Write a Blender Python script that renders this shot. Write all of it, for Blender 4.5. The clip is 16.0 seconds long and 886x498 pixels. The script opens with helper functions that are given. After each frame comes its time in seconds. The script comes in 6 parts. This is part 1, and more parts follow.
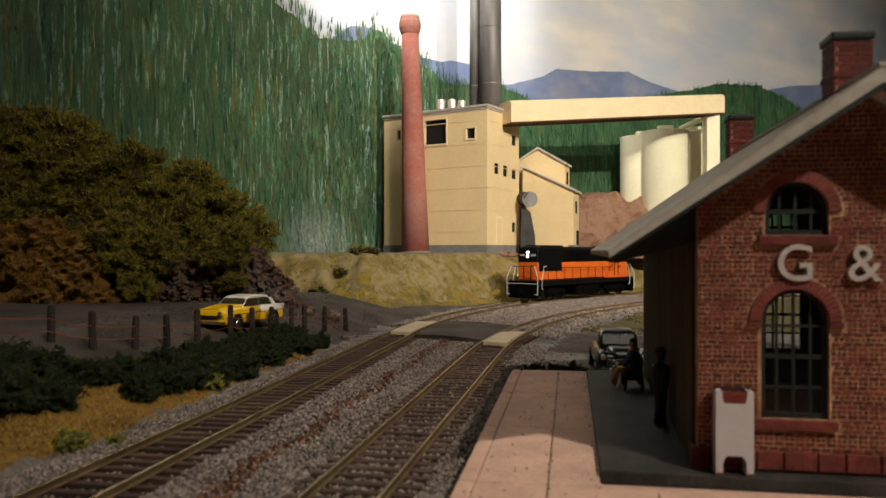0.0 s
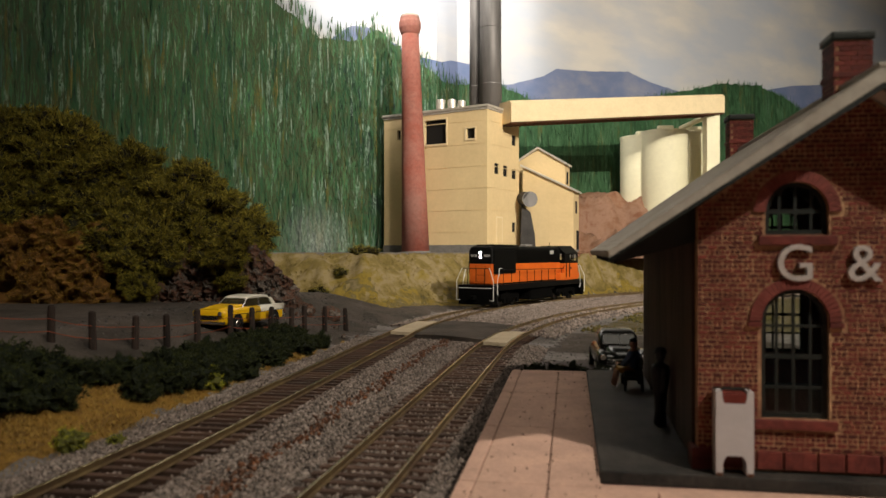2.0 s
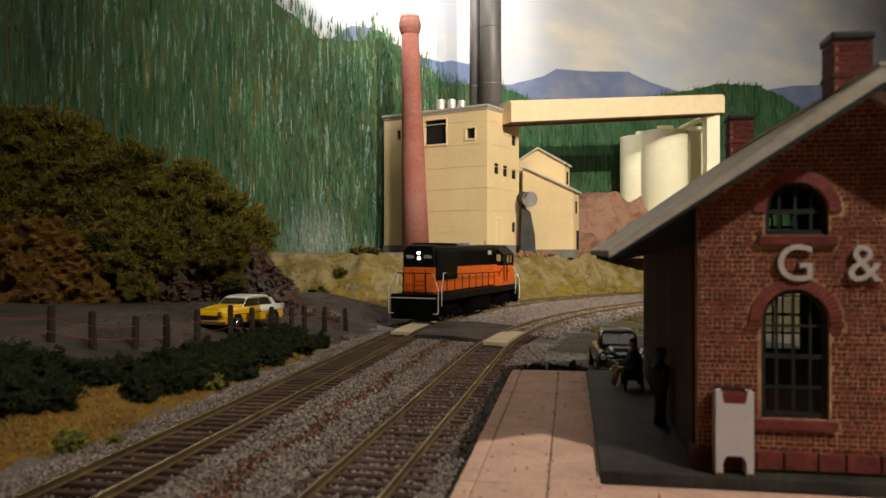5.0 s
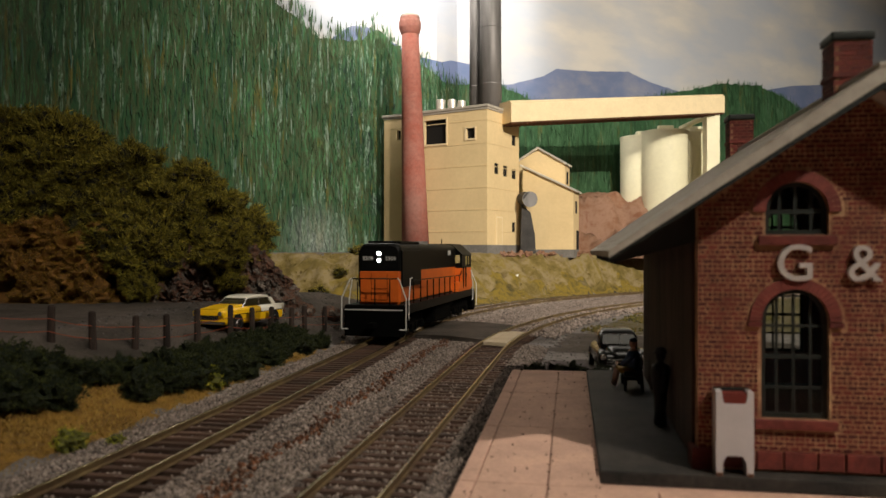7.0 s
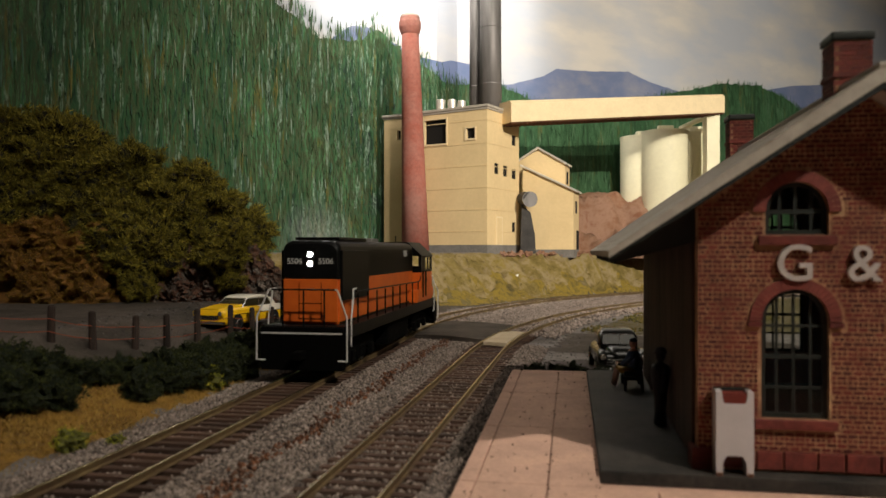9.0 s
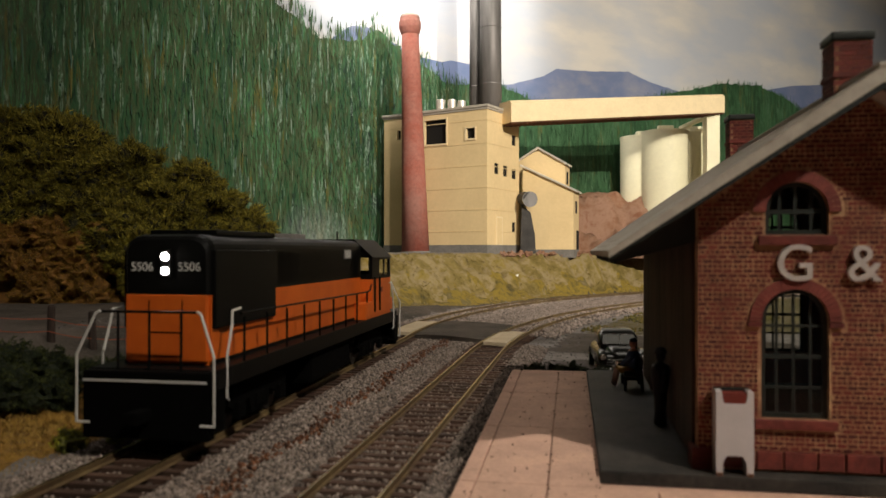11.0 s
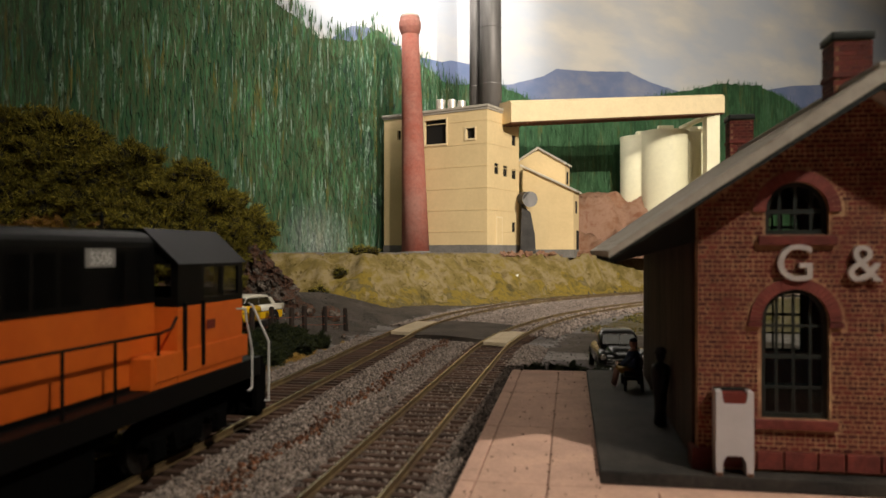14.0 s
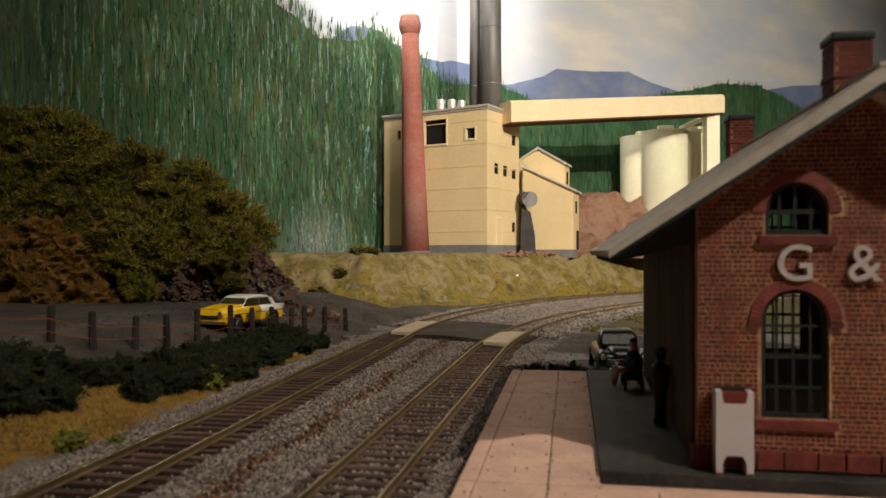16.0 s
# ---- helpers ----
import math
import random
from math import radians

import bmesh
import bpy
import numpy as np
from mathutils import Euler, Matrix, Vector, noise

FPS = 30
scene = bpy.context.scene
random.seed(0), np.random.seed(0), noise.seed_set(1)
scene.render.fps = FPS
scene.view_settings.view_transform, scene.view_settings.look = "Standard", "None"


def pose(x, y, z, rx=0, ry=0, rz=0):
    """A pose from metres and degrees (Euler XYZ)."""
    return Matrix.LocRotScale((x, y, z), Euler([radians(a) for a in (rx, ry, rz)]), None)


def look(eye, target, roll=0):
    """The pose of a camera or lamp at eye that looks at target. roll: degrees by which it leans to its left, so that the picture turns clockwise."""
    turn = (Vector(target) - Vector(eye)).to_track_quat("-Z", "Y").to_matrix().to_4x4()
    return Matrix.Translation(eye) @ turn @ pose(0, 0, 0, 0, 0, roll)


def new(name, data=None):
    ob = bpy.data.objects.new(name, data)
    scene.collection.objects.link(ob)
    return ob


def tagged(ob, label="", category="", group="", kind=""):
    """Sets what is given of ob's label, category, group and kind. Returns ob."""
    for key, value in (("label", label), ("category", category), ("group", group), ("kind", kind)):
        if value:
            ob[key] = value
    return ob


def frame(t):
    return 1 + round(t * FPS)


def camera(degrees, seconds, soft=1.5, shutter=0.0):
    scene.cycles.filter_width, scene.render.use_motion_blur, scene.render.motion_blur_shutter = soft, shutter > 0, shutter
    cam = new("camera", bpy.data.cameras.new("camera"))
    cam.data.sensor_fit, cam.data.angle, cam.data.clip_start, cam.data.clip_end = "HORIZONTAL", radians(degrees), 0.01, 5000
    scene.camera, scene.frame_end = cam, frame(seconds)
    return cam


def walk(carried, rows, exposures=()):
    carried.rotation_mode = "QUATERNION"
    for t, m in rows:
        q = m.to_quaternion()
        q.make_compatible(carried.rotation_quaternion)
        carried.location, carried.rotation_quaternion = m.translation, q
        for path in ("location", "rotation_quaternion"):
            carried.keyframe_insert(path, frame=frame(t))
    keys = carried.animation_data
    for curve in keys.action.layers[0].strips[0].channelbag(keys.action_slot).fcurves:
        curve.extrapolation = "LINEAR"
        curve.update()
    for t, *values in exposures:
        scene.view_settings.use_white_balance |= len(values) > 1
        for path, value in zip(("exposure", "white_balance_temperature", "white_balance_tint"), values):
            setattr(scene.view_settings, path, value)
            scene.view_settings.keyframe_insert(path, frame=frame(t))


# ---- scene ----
# A model railway at 1:87. Lengths below are written in scale metres and brought to true size by S.
S = 1 / 87.0
FOV = 2 * math.degrees(math.atan(784 / 1333.5))
EYE = Vector((0, 0, 4.69))


def at(x, y, z, rz=0.0):
    """The true pose of a thing from scale metres."""
    return pose(x * S, y * S, z * S, 0, 0, rz)


cam = camera(FOV, 16.0, 1.5)
cam.data.dof.use_dof, cam.data.dof.focus_distance, cam.data.dof.aperture_fstop = True, 60 * S, 34
VIEW = look(EYE * S, (EYE + Vector((0, 100, 0.25))) * S)
walk(cam, [(0, VIEW), (16.0, VIEW)])
# ---- light: warm ceiling lamps over the layout, and the room's own bounce ----
scene.view_settings.exposure = 0.0
world = bpy.data.worlds.new("room_air")
scene.world = world
world.use_nodes = True
world.node_tree.nodes["Background"].inputs[0].default_value = (1.0, 0.8, 0.6, 1)
world.node_tree.nodes["Background"].inputs[1].default_value = 0.012


def lamp(name, kind, where, target, watts, colour, size, cone=0):
    data = bpy.data.lights.new(name, kind)
    data.energy, data.color = watts, colour
    if kind == "AREA":
        data.size = size * S
    else:
        data.shadow_soft_size = size * S
    if kind == "SPOT":
        data.spot_size, data.spot_blend = radians(cone), 0.8
    ob = new(name, data)
    ob.matrix_world = look(Vector(where) * S, Vector(target) * S)
    return ob


LAMP = (1.0, 0.915, 0.775)
lamp("ceiling_lamp", "SPOT", (41, -31, 67), (28, 42, 0), 33, LAMP, 1.6, 78)
lamp("spot_lamp", "SPOT", (53, -8, 53), (22, 102, 25), 66, LAMP, 0.9, 72)
lamp("backdrop_lamp", "SPOT", (-15, 60, 66), (-7, 95, 45), 56, (1.0, 0.95, 0.88), 3.0, 60)
lamp("room_light", "AREA", (12, 18, 112), (8, 30, 0), 3.3, LAMP, 60)
# ---- materials ----
def mat(name, base, rough=0.8, metal=0.0, vary=0.25, grain=4.0, stain=0.5, bump=0.2, random_amount=0.0, second=None, island=False, stretch=(1, 1, 1), emit=0.0, spec=0.3):
    """A two-scale procedural surface: grain and stains, in scale metres. base: linear colour. second: the stains' colour."""
    m = bpy.data.materials.new(name)
    m.use_nodes = True
    nt = m.node_tree
    n, l = nt.nodes, nt.links
    b = n["Principled BSDF"]
    b.inputs["Roughness"].default_value, b.inputs["Metallic"].default_value = rough, metal
    b.inputs["Specular IOR Level"].default_value = spec
    co = n.new("ShaderNodeTexCoord")
    mp = n.new("ShaderNodeMapping")
    mp.inputs["Scale"].default_value = [s / S for s in stretch]
    l.new(co.outputs["Object"], mp.inputs["Vector"])
    big, small = n.new("ShaderNodeTexNoise"), n.new("ShaderNodeTexNoise")
    for tex, scale, detail in ((big, stain, 5), (small, grain, 6)):
        tex.inputs["Scale"].default_value, tex.inputs["Detail"].default_value = scale, detail
        tex.inputs["Roughness"].default_value = 0.65
        l.new(mp.outputs[0], tex.inputs["Vector"])
    second = second or tuple(c * (1 - 1.6 * vary) for c in base)
    ramp = n.new("ShaderNodeValToRGB")
    ramp.color_ramp.elements[0].position, ramp.color_ramp.elements[1].position = 0.36, 0.64
    ramp.color_ramp.elements[0].color, ramp.color_ramp.elements[1].color = (*second, 1), (*base, 1)
    l.new(big.outputs["Fac"], ramp.inputs[0])
    out = ramp.outputs[0]

    def scaled(value, low, high, colour):
        rng = n.new("ShaderNodeMapRange")
        rng.inputs["From Min"].default_value, rng.inputs["From Max"].default_value = 0.25 if low < high else 0, 0.75 if low < high else 1
        rng.inputs["To Min"].default_value, rng.inputs["To Max"].default_value = low, high
        l.new(value, rng.inputs[0])
        mul = n.new("ShaderNodeVectorMath")
        mul.operation = "SCALE"
        l.new(colour, mul.inputs[0])
        l.new(rng.outputs[0], mul.inputs["Scale"])
        return mul.outputs[0]

    out = scaled(small.outputs["Fac"], 1 - vary, 1 + vary, out)
    if random_amount:
        if island:
            geo = n.new("ShaderNodeNewGeometry")
            val = geo.outputs["Random Per Island"]
        else:
            info = n.new("ShaderNodeObjectInfo")
            val = info.outputs["Random"]
        out = scaled(val, 1 + random_amount, 1 - random_amount, out)
    l.new(out, b.inputs["Base Color"])
    if bump:
        bp = n.new("ShaderNodeBump")
        bp.inputs["Strength"].default_value, bp.inputs["Distance"].default_value = bump, 0.08 * S
        l.new(small.outputs["Fac"], bp.inputs["Height"])
        l.new(bp.outputs[0], b.inputs["Normal"])
    if emit:
        b.inputs["Emission Color"].default_value = (1.0, 0.95, 0.85, 1)
        b.inputs["Emission Strength"].default_value = emit
    return m


def speckle(name, colours, scale, rough=0.9, bump=0.5, island=False, stain=0.25):
    """A surface that wanders between several colours (earth, foam foliage, rock)."""
    m = mat(name, colours[0], rough, vary=0.3, grain=scale * 3, bump=bump)
    n, l = m.node_tree.nodes, m.node_tree.links
    co = n.new("ShaderNodeTexCoord")
    mp = n.new("ShaderNodeMapping")
    mp.inputs["Scale"].default_value = (1 / S, 1 / S, 1 / S)
    l.new(co.outputs["Object"], mp.inputs["Vector"])
    mixed = n.new("ShaderNodeMath")
    mixed.operation = "ADD"
    a, c = n.new("ShaderNodeTexNoise"), n.new("ShaderNodeTexNoise")
    for tex, s in ((a, stain), (c, scale)):
        tex.inputs["Scale"].default_value, tex.inputs["Detail"].default_value = s, 8
        tex.inputs["Roughness"].default_value = 0.7
        l.new(mp.outputs[0], tex.inputs["Vector"])
    l.new(a.outputs["Fac"], mixed.inputs[0])
    if island:
        geo = n.new("ShaderNodeNewGeometry")
        l.new(geo.outputs["Random Per Island"], mixed.inputs[1])
    else:
        l.new(c.outputs["Fac"], mixed.inputs[1])
    half = n.new("ShaderNodeMapRange")
    half.inputs["From Min"].default_value, half.inputs["From Max"].default_value = (0.4, 1.6) if island else (0.7, 1.3)
    l.new(mixed.outputs[0], half.inputs[0])
    ramp = n.new("ShaderNodeValToRGB")
    el = ramp.color_ramp.elements
    while len(el) < len(colours):
        el.new(0.5)
    for i, col in enumerate(colours):
        el[i].position, el[i].color = i / (len(colours) - 1), (*col, 1)
    l.new(half.outputs[0], ramp.inputs[0])
    l.new(ramp.outputs[0], n["Principled BSDF"].inputs["Base Color"])
    return m


M = {
    "room": mat("room_paint", (0.26, 0.24, 0.22), 0.9, vary=0.05, bump=0),
    "grass": speckle("dry_grass", [(0.04, 0.022, 0.005), (0.12, 0.062, 0.009), (0.23, 0.12, 0.016), (0.085, 0.07, 0.012)], 2.5),
    "hillgrass": speckle("painted_hill_grass", [(0.06, 0.045, 0.014), (0.12, 0.088, 0.022), (0.165, 0.12, 0.035), (0.23, 0.175, 0.09), (0.18, 0.128, 0.022), (0.1, 0.075, 0.02)], 0.5, stain=0.3, bump=1.0),
    "yellowgrass": speckle("yellow_painted_grass", [(0.055, 0.044, 0.016), (0.12, 0.086, 0.018), (0.2, 0.137, 0.018), (0.1, 0.078, 0.026), (0.16, 0.12, 0.06)], 0.6, stain=0.3, bump=1.0),
    "dirt": speckle("grey_dirt", [(0.07, 0.06, 0.055), (0.15, 0.13, 0.12), (0.2, 0.18, 0.16)], 3),
    "asphalt": mat("asphalt", (0.078, 0.061, 0.049), 0.85, vary=0.5, grain=9, stain=0.35, second=(0.032, 0.025, 0.019), bump=0.8),
    "rock": speckle("grey_brown_rock", [(0.01, 0.008, 0.007), (0.06, 0.052, 0.045), (0.14, 0.06, 0.034), (0.06, 0.049, 0.04), (0.21, 0.17, 0.14), (0.1, 0.07, 0.052)], 2.6, bump=1.0, stain=0.6),
    "redrock": speckle("red_earth", [(0.15, 0.066, 0.036), (0.21, 0.105, 0.06), (0.26, 0.15, 0.1), (0.18, 0.075, 0.04)], 0.9, bump=0.9),
    "weeds": speckle("olive_weeds", [(0.014, 0.014, 0.005), (0.04, 0.036, 0.009), (0.07, 0.052, 0.014), (0.085, 0.07, 0.055), (0.04, 0.03, 0.012)], 1.2, stain=0.9),
    "earth": speckle("rust_earth", [(0.04, 0.02, 0.008), (0.16, 0.075, 0.014), (0.28, 0.13, 0.025)], 2.0, bump=0.8),
    "ballast": mat("ballast_stone", (0.225, 0.182, 0.156), 0.9, vary=0.3, random_amount=0.65, island=True, bump=0.3, second=(0.18, 0.14, 0.118)),
    "ballastbed": mat("ballast_bed", (0.2, 0.18, 0.17), 0.95, vary=0.5, grain=9, second=(0.1, 0.08, 0.07), bump=0.8),
    "tie": mat("brown_tie", (0.075, 0.04, 0.026), 0.8, vary=0.35, grain=6, random_amount=0.4, stretch=(0.4, 3, 3), bump=0.4),
    "rail": mat("weathered_brass_rail", (0.16, 0.11, 0.05), 0.6, metal=0.15, vary=0.3, grain=5, second=(0.09, 0.055, 0.03)),
    "railtop": mat("polished_rail_top", (0.33, 0.26, 0.13), 0.2, metal=0.9, vary=0.2, grain=3, bump=0),
    "plank": mat("cream_crossing_plank", (0.5, 0.4, 0.27), 0.8, vary=0.12, grain=3, stretch=(0.5, 4, 4)),
    "pinkconcrete": mat("pink_concrete", (0.6, 0.37, 0.28), 0.85, vary=0.16, grain=9, stain=0.7, second=(0.46, 0.29, 0.22), bump=0.3),
    "blackpad": mat("dark_platform", (0.04, 0.034, 0.029), 0.65, vary=0.45, grain=7, stain=0.9, second=(0.015, 0.014, 0.013), bump=0.5),
    "brick": mat("red_brick", (0.135, 0.026, 0.018), 0.8, vary=0.35, grain=8, random_amount=0.45, second=(0.11, 0.022, 0.016), bump=0.3),
    "brickwall": mat("red_brick_joined", (0.135, 0.026, 0.018), 0.8, vary=0.35, grain=8, random_amount=0.45, island=True, second=(0.11, 0.022, 0.016), bump=0.3),
    "mortar": mat("tan_mortar", (0.47, 0.28, 0.15), 0.9, vary=0.4, grain=10, stain=1.4, second=(0.22, 0.1, 0.055)),
    "redtrim": mat("dark_red_brick_trim", (0.15, 0.03, 0.021), 0.75, vary=0.3, grain=6, stain=1.5, random_amount=0.2, second=(0.1, 0.02, 0.015), bump=0.4),
    "sidewall": mat("brown_stained_boards", (0.06, 0.034, 0.024), 0.8, vary=0.3, grain=4, random_amount=0.35, stretch=(3, 3, 0.4)),
    "roof": mat("grey_shingle_roof", (0.42, 0.38, 0.32), 0.85, vary=0.12, grain=5, stain=0.7, second=(0.34, 0.3, 0.25)),
    "ringtrim": mat("smooth_red_arch", (0.19, 0.046, 0.034), 0.7, vary=0.2, grain=6, stain=1.5, random_amount=0.1, second=(0.14, 0.03, 0.022), bump=0.3),
    "darktrim": mat("black_green_trim", (0.012, 0.014, 0.011), 0.6, vary=0.2),
    "white": mat("white_paint", (0.72, 0.68, 0.62), 0.6, vary=0.08, stain=0.8),
    "lettering": mat("chalky_letter_paint", (0.46, 0.4, 0.37), 0.7, vary=0.12, stain=1.2),
    "mailwhite": mat("chalky_white_plastic", (0.5, 0.46, 0.46), 0.55, vary=0.05, stain=1.2),
    "mailred": mat("dark_red_slot", (0.15, 0.022, 0.014), 0.6, vary=0.2),
    "cream": mat("cream_siding", (0.7, 0.53, 0.29), 0.75, vary=0.05, grain=2.5, stain=0.25, second=(0.64, 0.48, 0.26), bump=0.05),
    "creamtrim": mat("pale_cream_trim", (0.75, 0.6, 0.37), 0.7, vary=0.05, bump=0.05),
    "silo": mat("ivory_silo", (0.76, 0.71, 0.5), 0.6, vary=0.04, grain=2, stain=0.3, second=(0.7, 0.65, 0.46), bump=0.05),
    "slab": mat("grey_foundation", (0.19, 0.175, 0.16), 0.85, vary=0.15),
    "redstack": mat("red_brick_stack", (0.3, 0.085, 0.06), 0.8, vary=0.2, grain=3, stain=0.25, second=(0.33, 0.15, 0.12), bump=0.25),
    "steel": mat("weathered_grey_steel", (0.19, 0.175, 0.17), 0.55, metal=0.3, vary=0.2, grain=1.2, stain=0.25, stretch=(1, 1, 0.15), second=(0.08, 0.075, 0.07)),
    # darker than the stacks' steel, for the drum and its cradle
    "darksteel": mat("dark_steel", (0.05, 0.045, 0.042), 0.6, metal=0.2, vary=0.3, grain=2, stain=0.6),
    "aluminium": mat("bright_aluminium", (0.75, 0.7, 0.62), 0.4, metal=0.5, vary=0.1),
    # near-black paint for openings and recesses, standing in for unlit depth
    "hole": mat("unlit_depth_black", (0.008, 0.007, 0.006), 0.9, vary=0.1, bump=0),
    "steelplate": mat("grey_number_plate", (0.3, 0.29, 0.27), 0.6),
    "locoblack": mat("satin_black_paint", (0.0032, 0.0032, 0.003), 0.5, vary=0.2, grain=2, stain=0.8, bump=0.03, spec=0.12),
    "orange": mat("orange_paint", (0.58, 0.115, 0.012), 0.5, vary=0.06, grain=3, stain=0.6, second=(0.5, 0.09, 0.01), bump=0.03),
    "trucks": mat("dusty_black_casting", (0.0022, 0.002, 0.0018), 0.9, vary=0.3, grain=6, spec=0.05),
    "wheel": mat("dark_wheel_steel", (0.05, 0.045, 0.04), 0.45, metal=0.8),
    "handwhite": mat("white_handrail", (0.52, 0.5, 0.47), 0.5, vary=0.08),
    "glow": mat("headlight_glow", (1, 1, 1), 0.4, vary=0, bump=0, emit=60),
    "glass": None,
    "carglass": mat("tinted_car_glass", (0.05, 0.042, 0.022), 0.12, vary=0.3, grain=1.5, bump=0),
    "yellow": mat("yellow_car_paint", (0.85, 0.5, 0.01), 0.25, vary=0.02, bump=0, spec=0.5),
    "carwhite": mat("white_car_paint", (0.75, 0.7, 0.6), 0.25, vary=0.02, bump=0, spec=0.5),
    "carblack": mat("black_car_paint", (0.02, 0.02, 0.018), 0.2, vary=0.05, bump=0, spec=0.5),
    "chrome": mat("chrome", (0.85, 0.83, 0.8), 0.24, metal=1.0, vary=0.05, bump=0),
    "tyre": mat("black_rubber", (0.012, 0.012, 0.012), 0.8),
    "post": mat("dark_wooden_post", (0.04, 0.026, 0.02), 0.85, vary=0.4, grain=4, stretch=(3, 3, 0.5)),
    "wire": mat("rusty_wire", (0.3, 0.07, 0.03), 0.7, vary=0.2),
    "foliage": speckle("olive_foam_foliage", [(0.01, 0.009, 0.002), (0.07, 0.062, 0.008), (0.34, 0.27, 0.028), (0.12, 0.11, 0.014), (0.2, 0.14, 0.02)], 1.5, island=True, stain=0.6),
    # near-black clump cores: the shade in the gaps between tufts is put into their colour
    "foliageshade": speckle("foliage_gap_shade", [(0.004, 0.0035, 0.0015), (0.012, 0.01, 0.003), (0.03, 0.025, 0.006)], 2.0),
    "darkbush": speckle("dark_green_foliage", [(0.004, 0.007, 0.002), (0.012, 0.019, 0.005), (0.05, 0.056, 0.01), (0.014, 0.02, 0.005)], 2.0, island=True),
    # bush cores below the leaf tones, painted as shade inside the bush
    "darkbushshade": speckle("dark_green_inner_shade", [(0.004, 0.006, 0.002), (0.012, 0.016, 0.004)], 2.0),
    "limebush": speckle("yellow_green_foliage", [(0.1, 0.11, 0.012), (0.3, 0.3, 0.02), (0.5, 0.47, 0.04)], 2.0, island=True),
    "rustbush": speckle("rust_foam", [(0.02, 0.01, 0.003), (0.1, 0.052, 0.009), (0.4, 0.22, 0.028), (0.14, 0.075, 0.012), (0.26, 0.165, 0.022)], 2.0, island=True),
    # darker core of the yellow-green bushes, inner shade put into its colour
    "limebushshade": mat("foliage_shade", (0.1, 0.1, 0.02), 0.9),
    "figskirt": mat("ochre_painted_plastic", (0.6, 0.3, 0.04), 0.6, vary=0.1),
    "figskin": mat("flesh_painted_plastic", (0.55, 0.28, 0.2), 0.6, vary=0.1),
    "figblue": mat("blue_painted_plastic", (0.06, 0.11, 0.26), 0.6, vary=0.15),
    "fignavy": mat("navy_painted_plastic", (0.02, 0.02, 0.028), 0.6, vary=0.15),
}
g = bpy.data.materials.new("window_glass")
g.use_nodes = True
gb = g.node_tree.nodes["Principled BSDF"]
gb.inputs["Base Color"].default_value = (0.9, 0.92, 0.9, 1)
gb.inputs["Roughness"].default_value, gb.inputs["Transmission Weight"].default_value, gb.inputs["IOR"].default_value = 0.04, 1.0, 1.2
M["glass"] = g
# ---- building tools (scale metres in, true metres out) ----
def part(name, bm, material, parent=None, label="", m=None, smooth=False):
    """Links a bmesh as one mesh object, under a thing or a part if given."""
    bm.transform(Matrix.Scale(S, 4))
    bmesh.ops.recalc_face_normals(bm, faces=bm.faces)
    me = bpy.data.meshes.new(name)
    bm.to_mesh(me)
    bm.free()
    return link(name, me, material, parent, label, m, smooth)


def link(name, me, material, parent=None, label="", m=None, smooth=False):
    if not me.materials:
        for one in material if isinstance(material, (list, tuple)) else [material]:
            me.materials.append(M[one])
    if smooth:
        me.shade_smooth()
    ob = new(name, me)
    if parent:
        ob.parent = parent
    if m:
        ob.matrix_basis = m
    if label:
        ob["label"] = label
    return ob


def raw(name, verts, faces, material, parent=None, label="", smooth=False):
    """A mesh object straight from arrays, for things of very many pieces."""
    me = bpy.data.meshes.new(name)
    me.from_pydata((np.asarray(verts, float) * S).tolist(), [], np.asarray(faces).tolist())
    me.update()
    return link(name, me, material, parent, label, None, smooth)


def thing(name, m, label, category, group="", kind=""):
    ob = new(name)
    ob.empty_display_size = 0.01
    ob.matrix_basis = m
    return tagged(ob, label, category, group, kind)


def box(bm, x0, x1, y0, y1, z0, z1, bevel=0.0):
    r = bmesh.ops.create_cube(bm, size=1)
    vs = r["verts"]
    bmesh.ops.scale(bm, vec=(x1 - x0, y1 - y0, z1 - z0), verts=vs)
    bmesh.ops.translate(bm, vec=((x0 + x1) / 2, (y0 + y1) / 2, (z0 + z1) / 2), verts=vs)
    if bevel:
        es = list({e for v in vs for e in v.link_edges})
        bmesh.ops.bevel(bm, geom=es, offset=bevel, segments=2, affect="EDGES", profile=0.6)
    return bm


def boxes(*rows, bevel=0.0):
    bm = bmesh.new()
    for r in rows:
        box(bm, *r, bevel=bevel)
    return bm


def tube(bm, a, b, r0, r1=None, n=10, caps=True):
    """A round bar from a to b."""
    a, b = Vector(a), Vector(b)
    r1 = r0 if r1 is None else r1
    d = b - a
    m = Matrix.Translation((a + b) / 2) @ d.to_track_quat("Z", "Y").to_matrix().to_4x4()
    bmesh.ops.create_cone(bm, cap_ends=caps, segments=n, radius1=r0, radius2=r1, depth=d.length, matrix=m)
    return bm


def pipe(points, r, n=8):
    """Round bars joined end to end with ball joints."""
    bm = bmesh.new()
    for a, b in zip(points, points[1:]):
        tube(bm, a, b, r, n=n)
    for p in points[1:-1]:
        bmesh.ops.create_uvsphere(bm, u_segments=n, v_segments=5, radius=r, matrix=Matrix.Translation(p))
    return bm


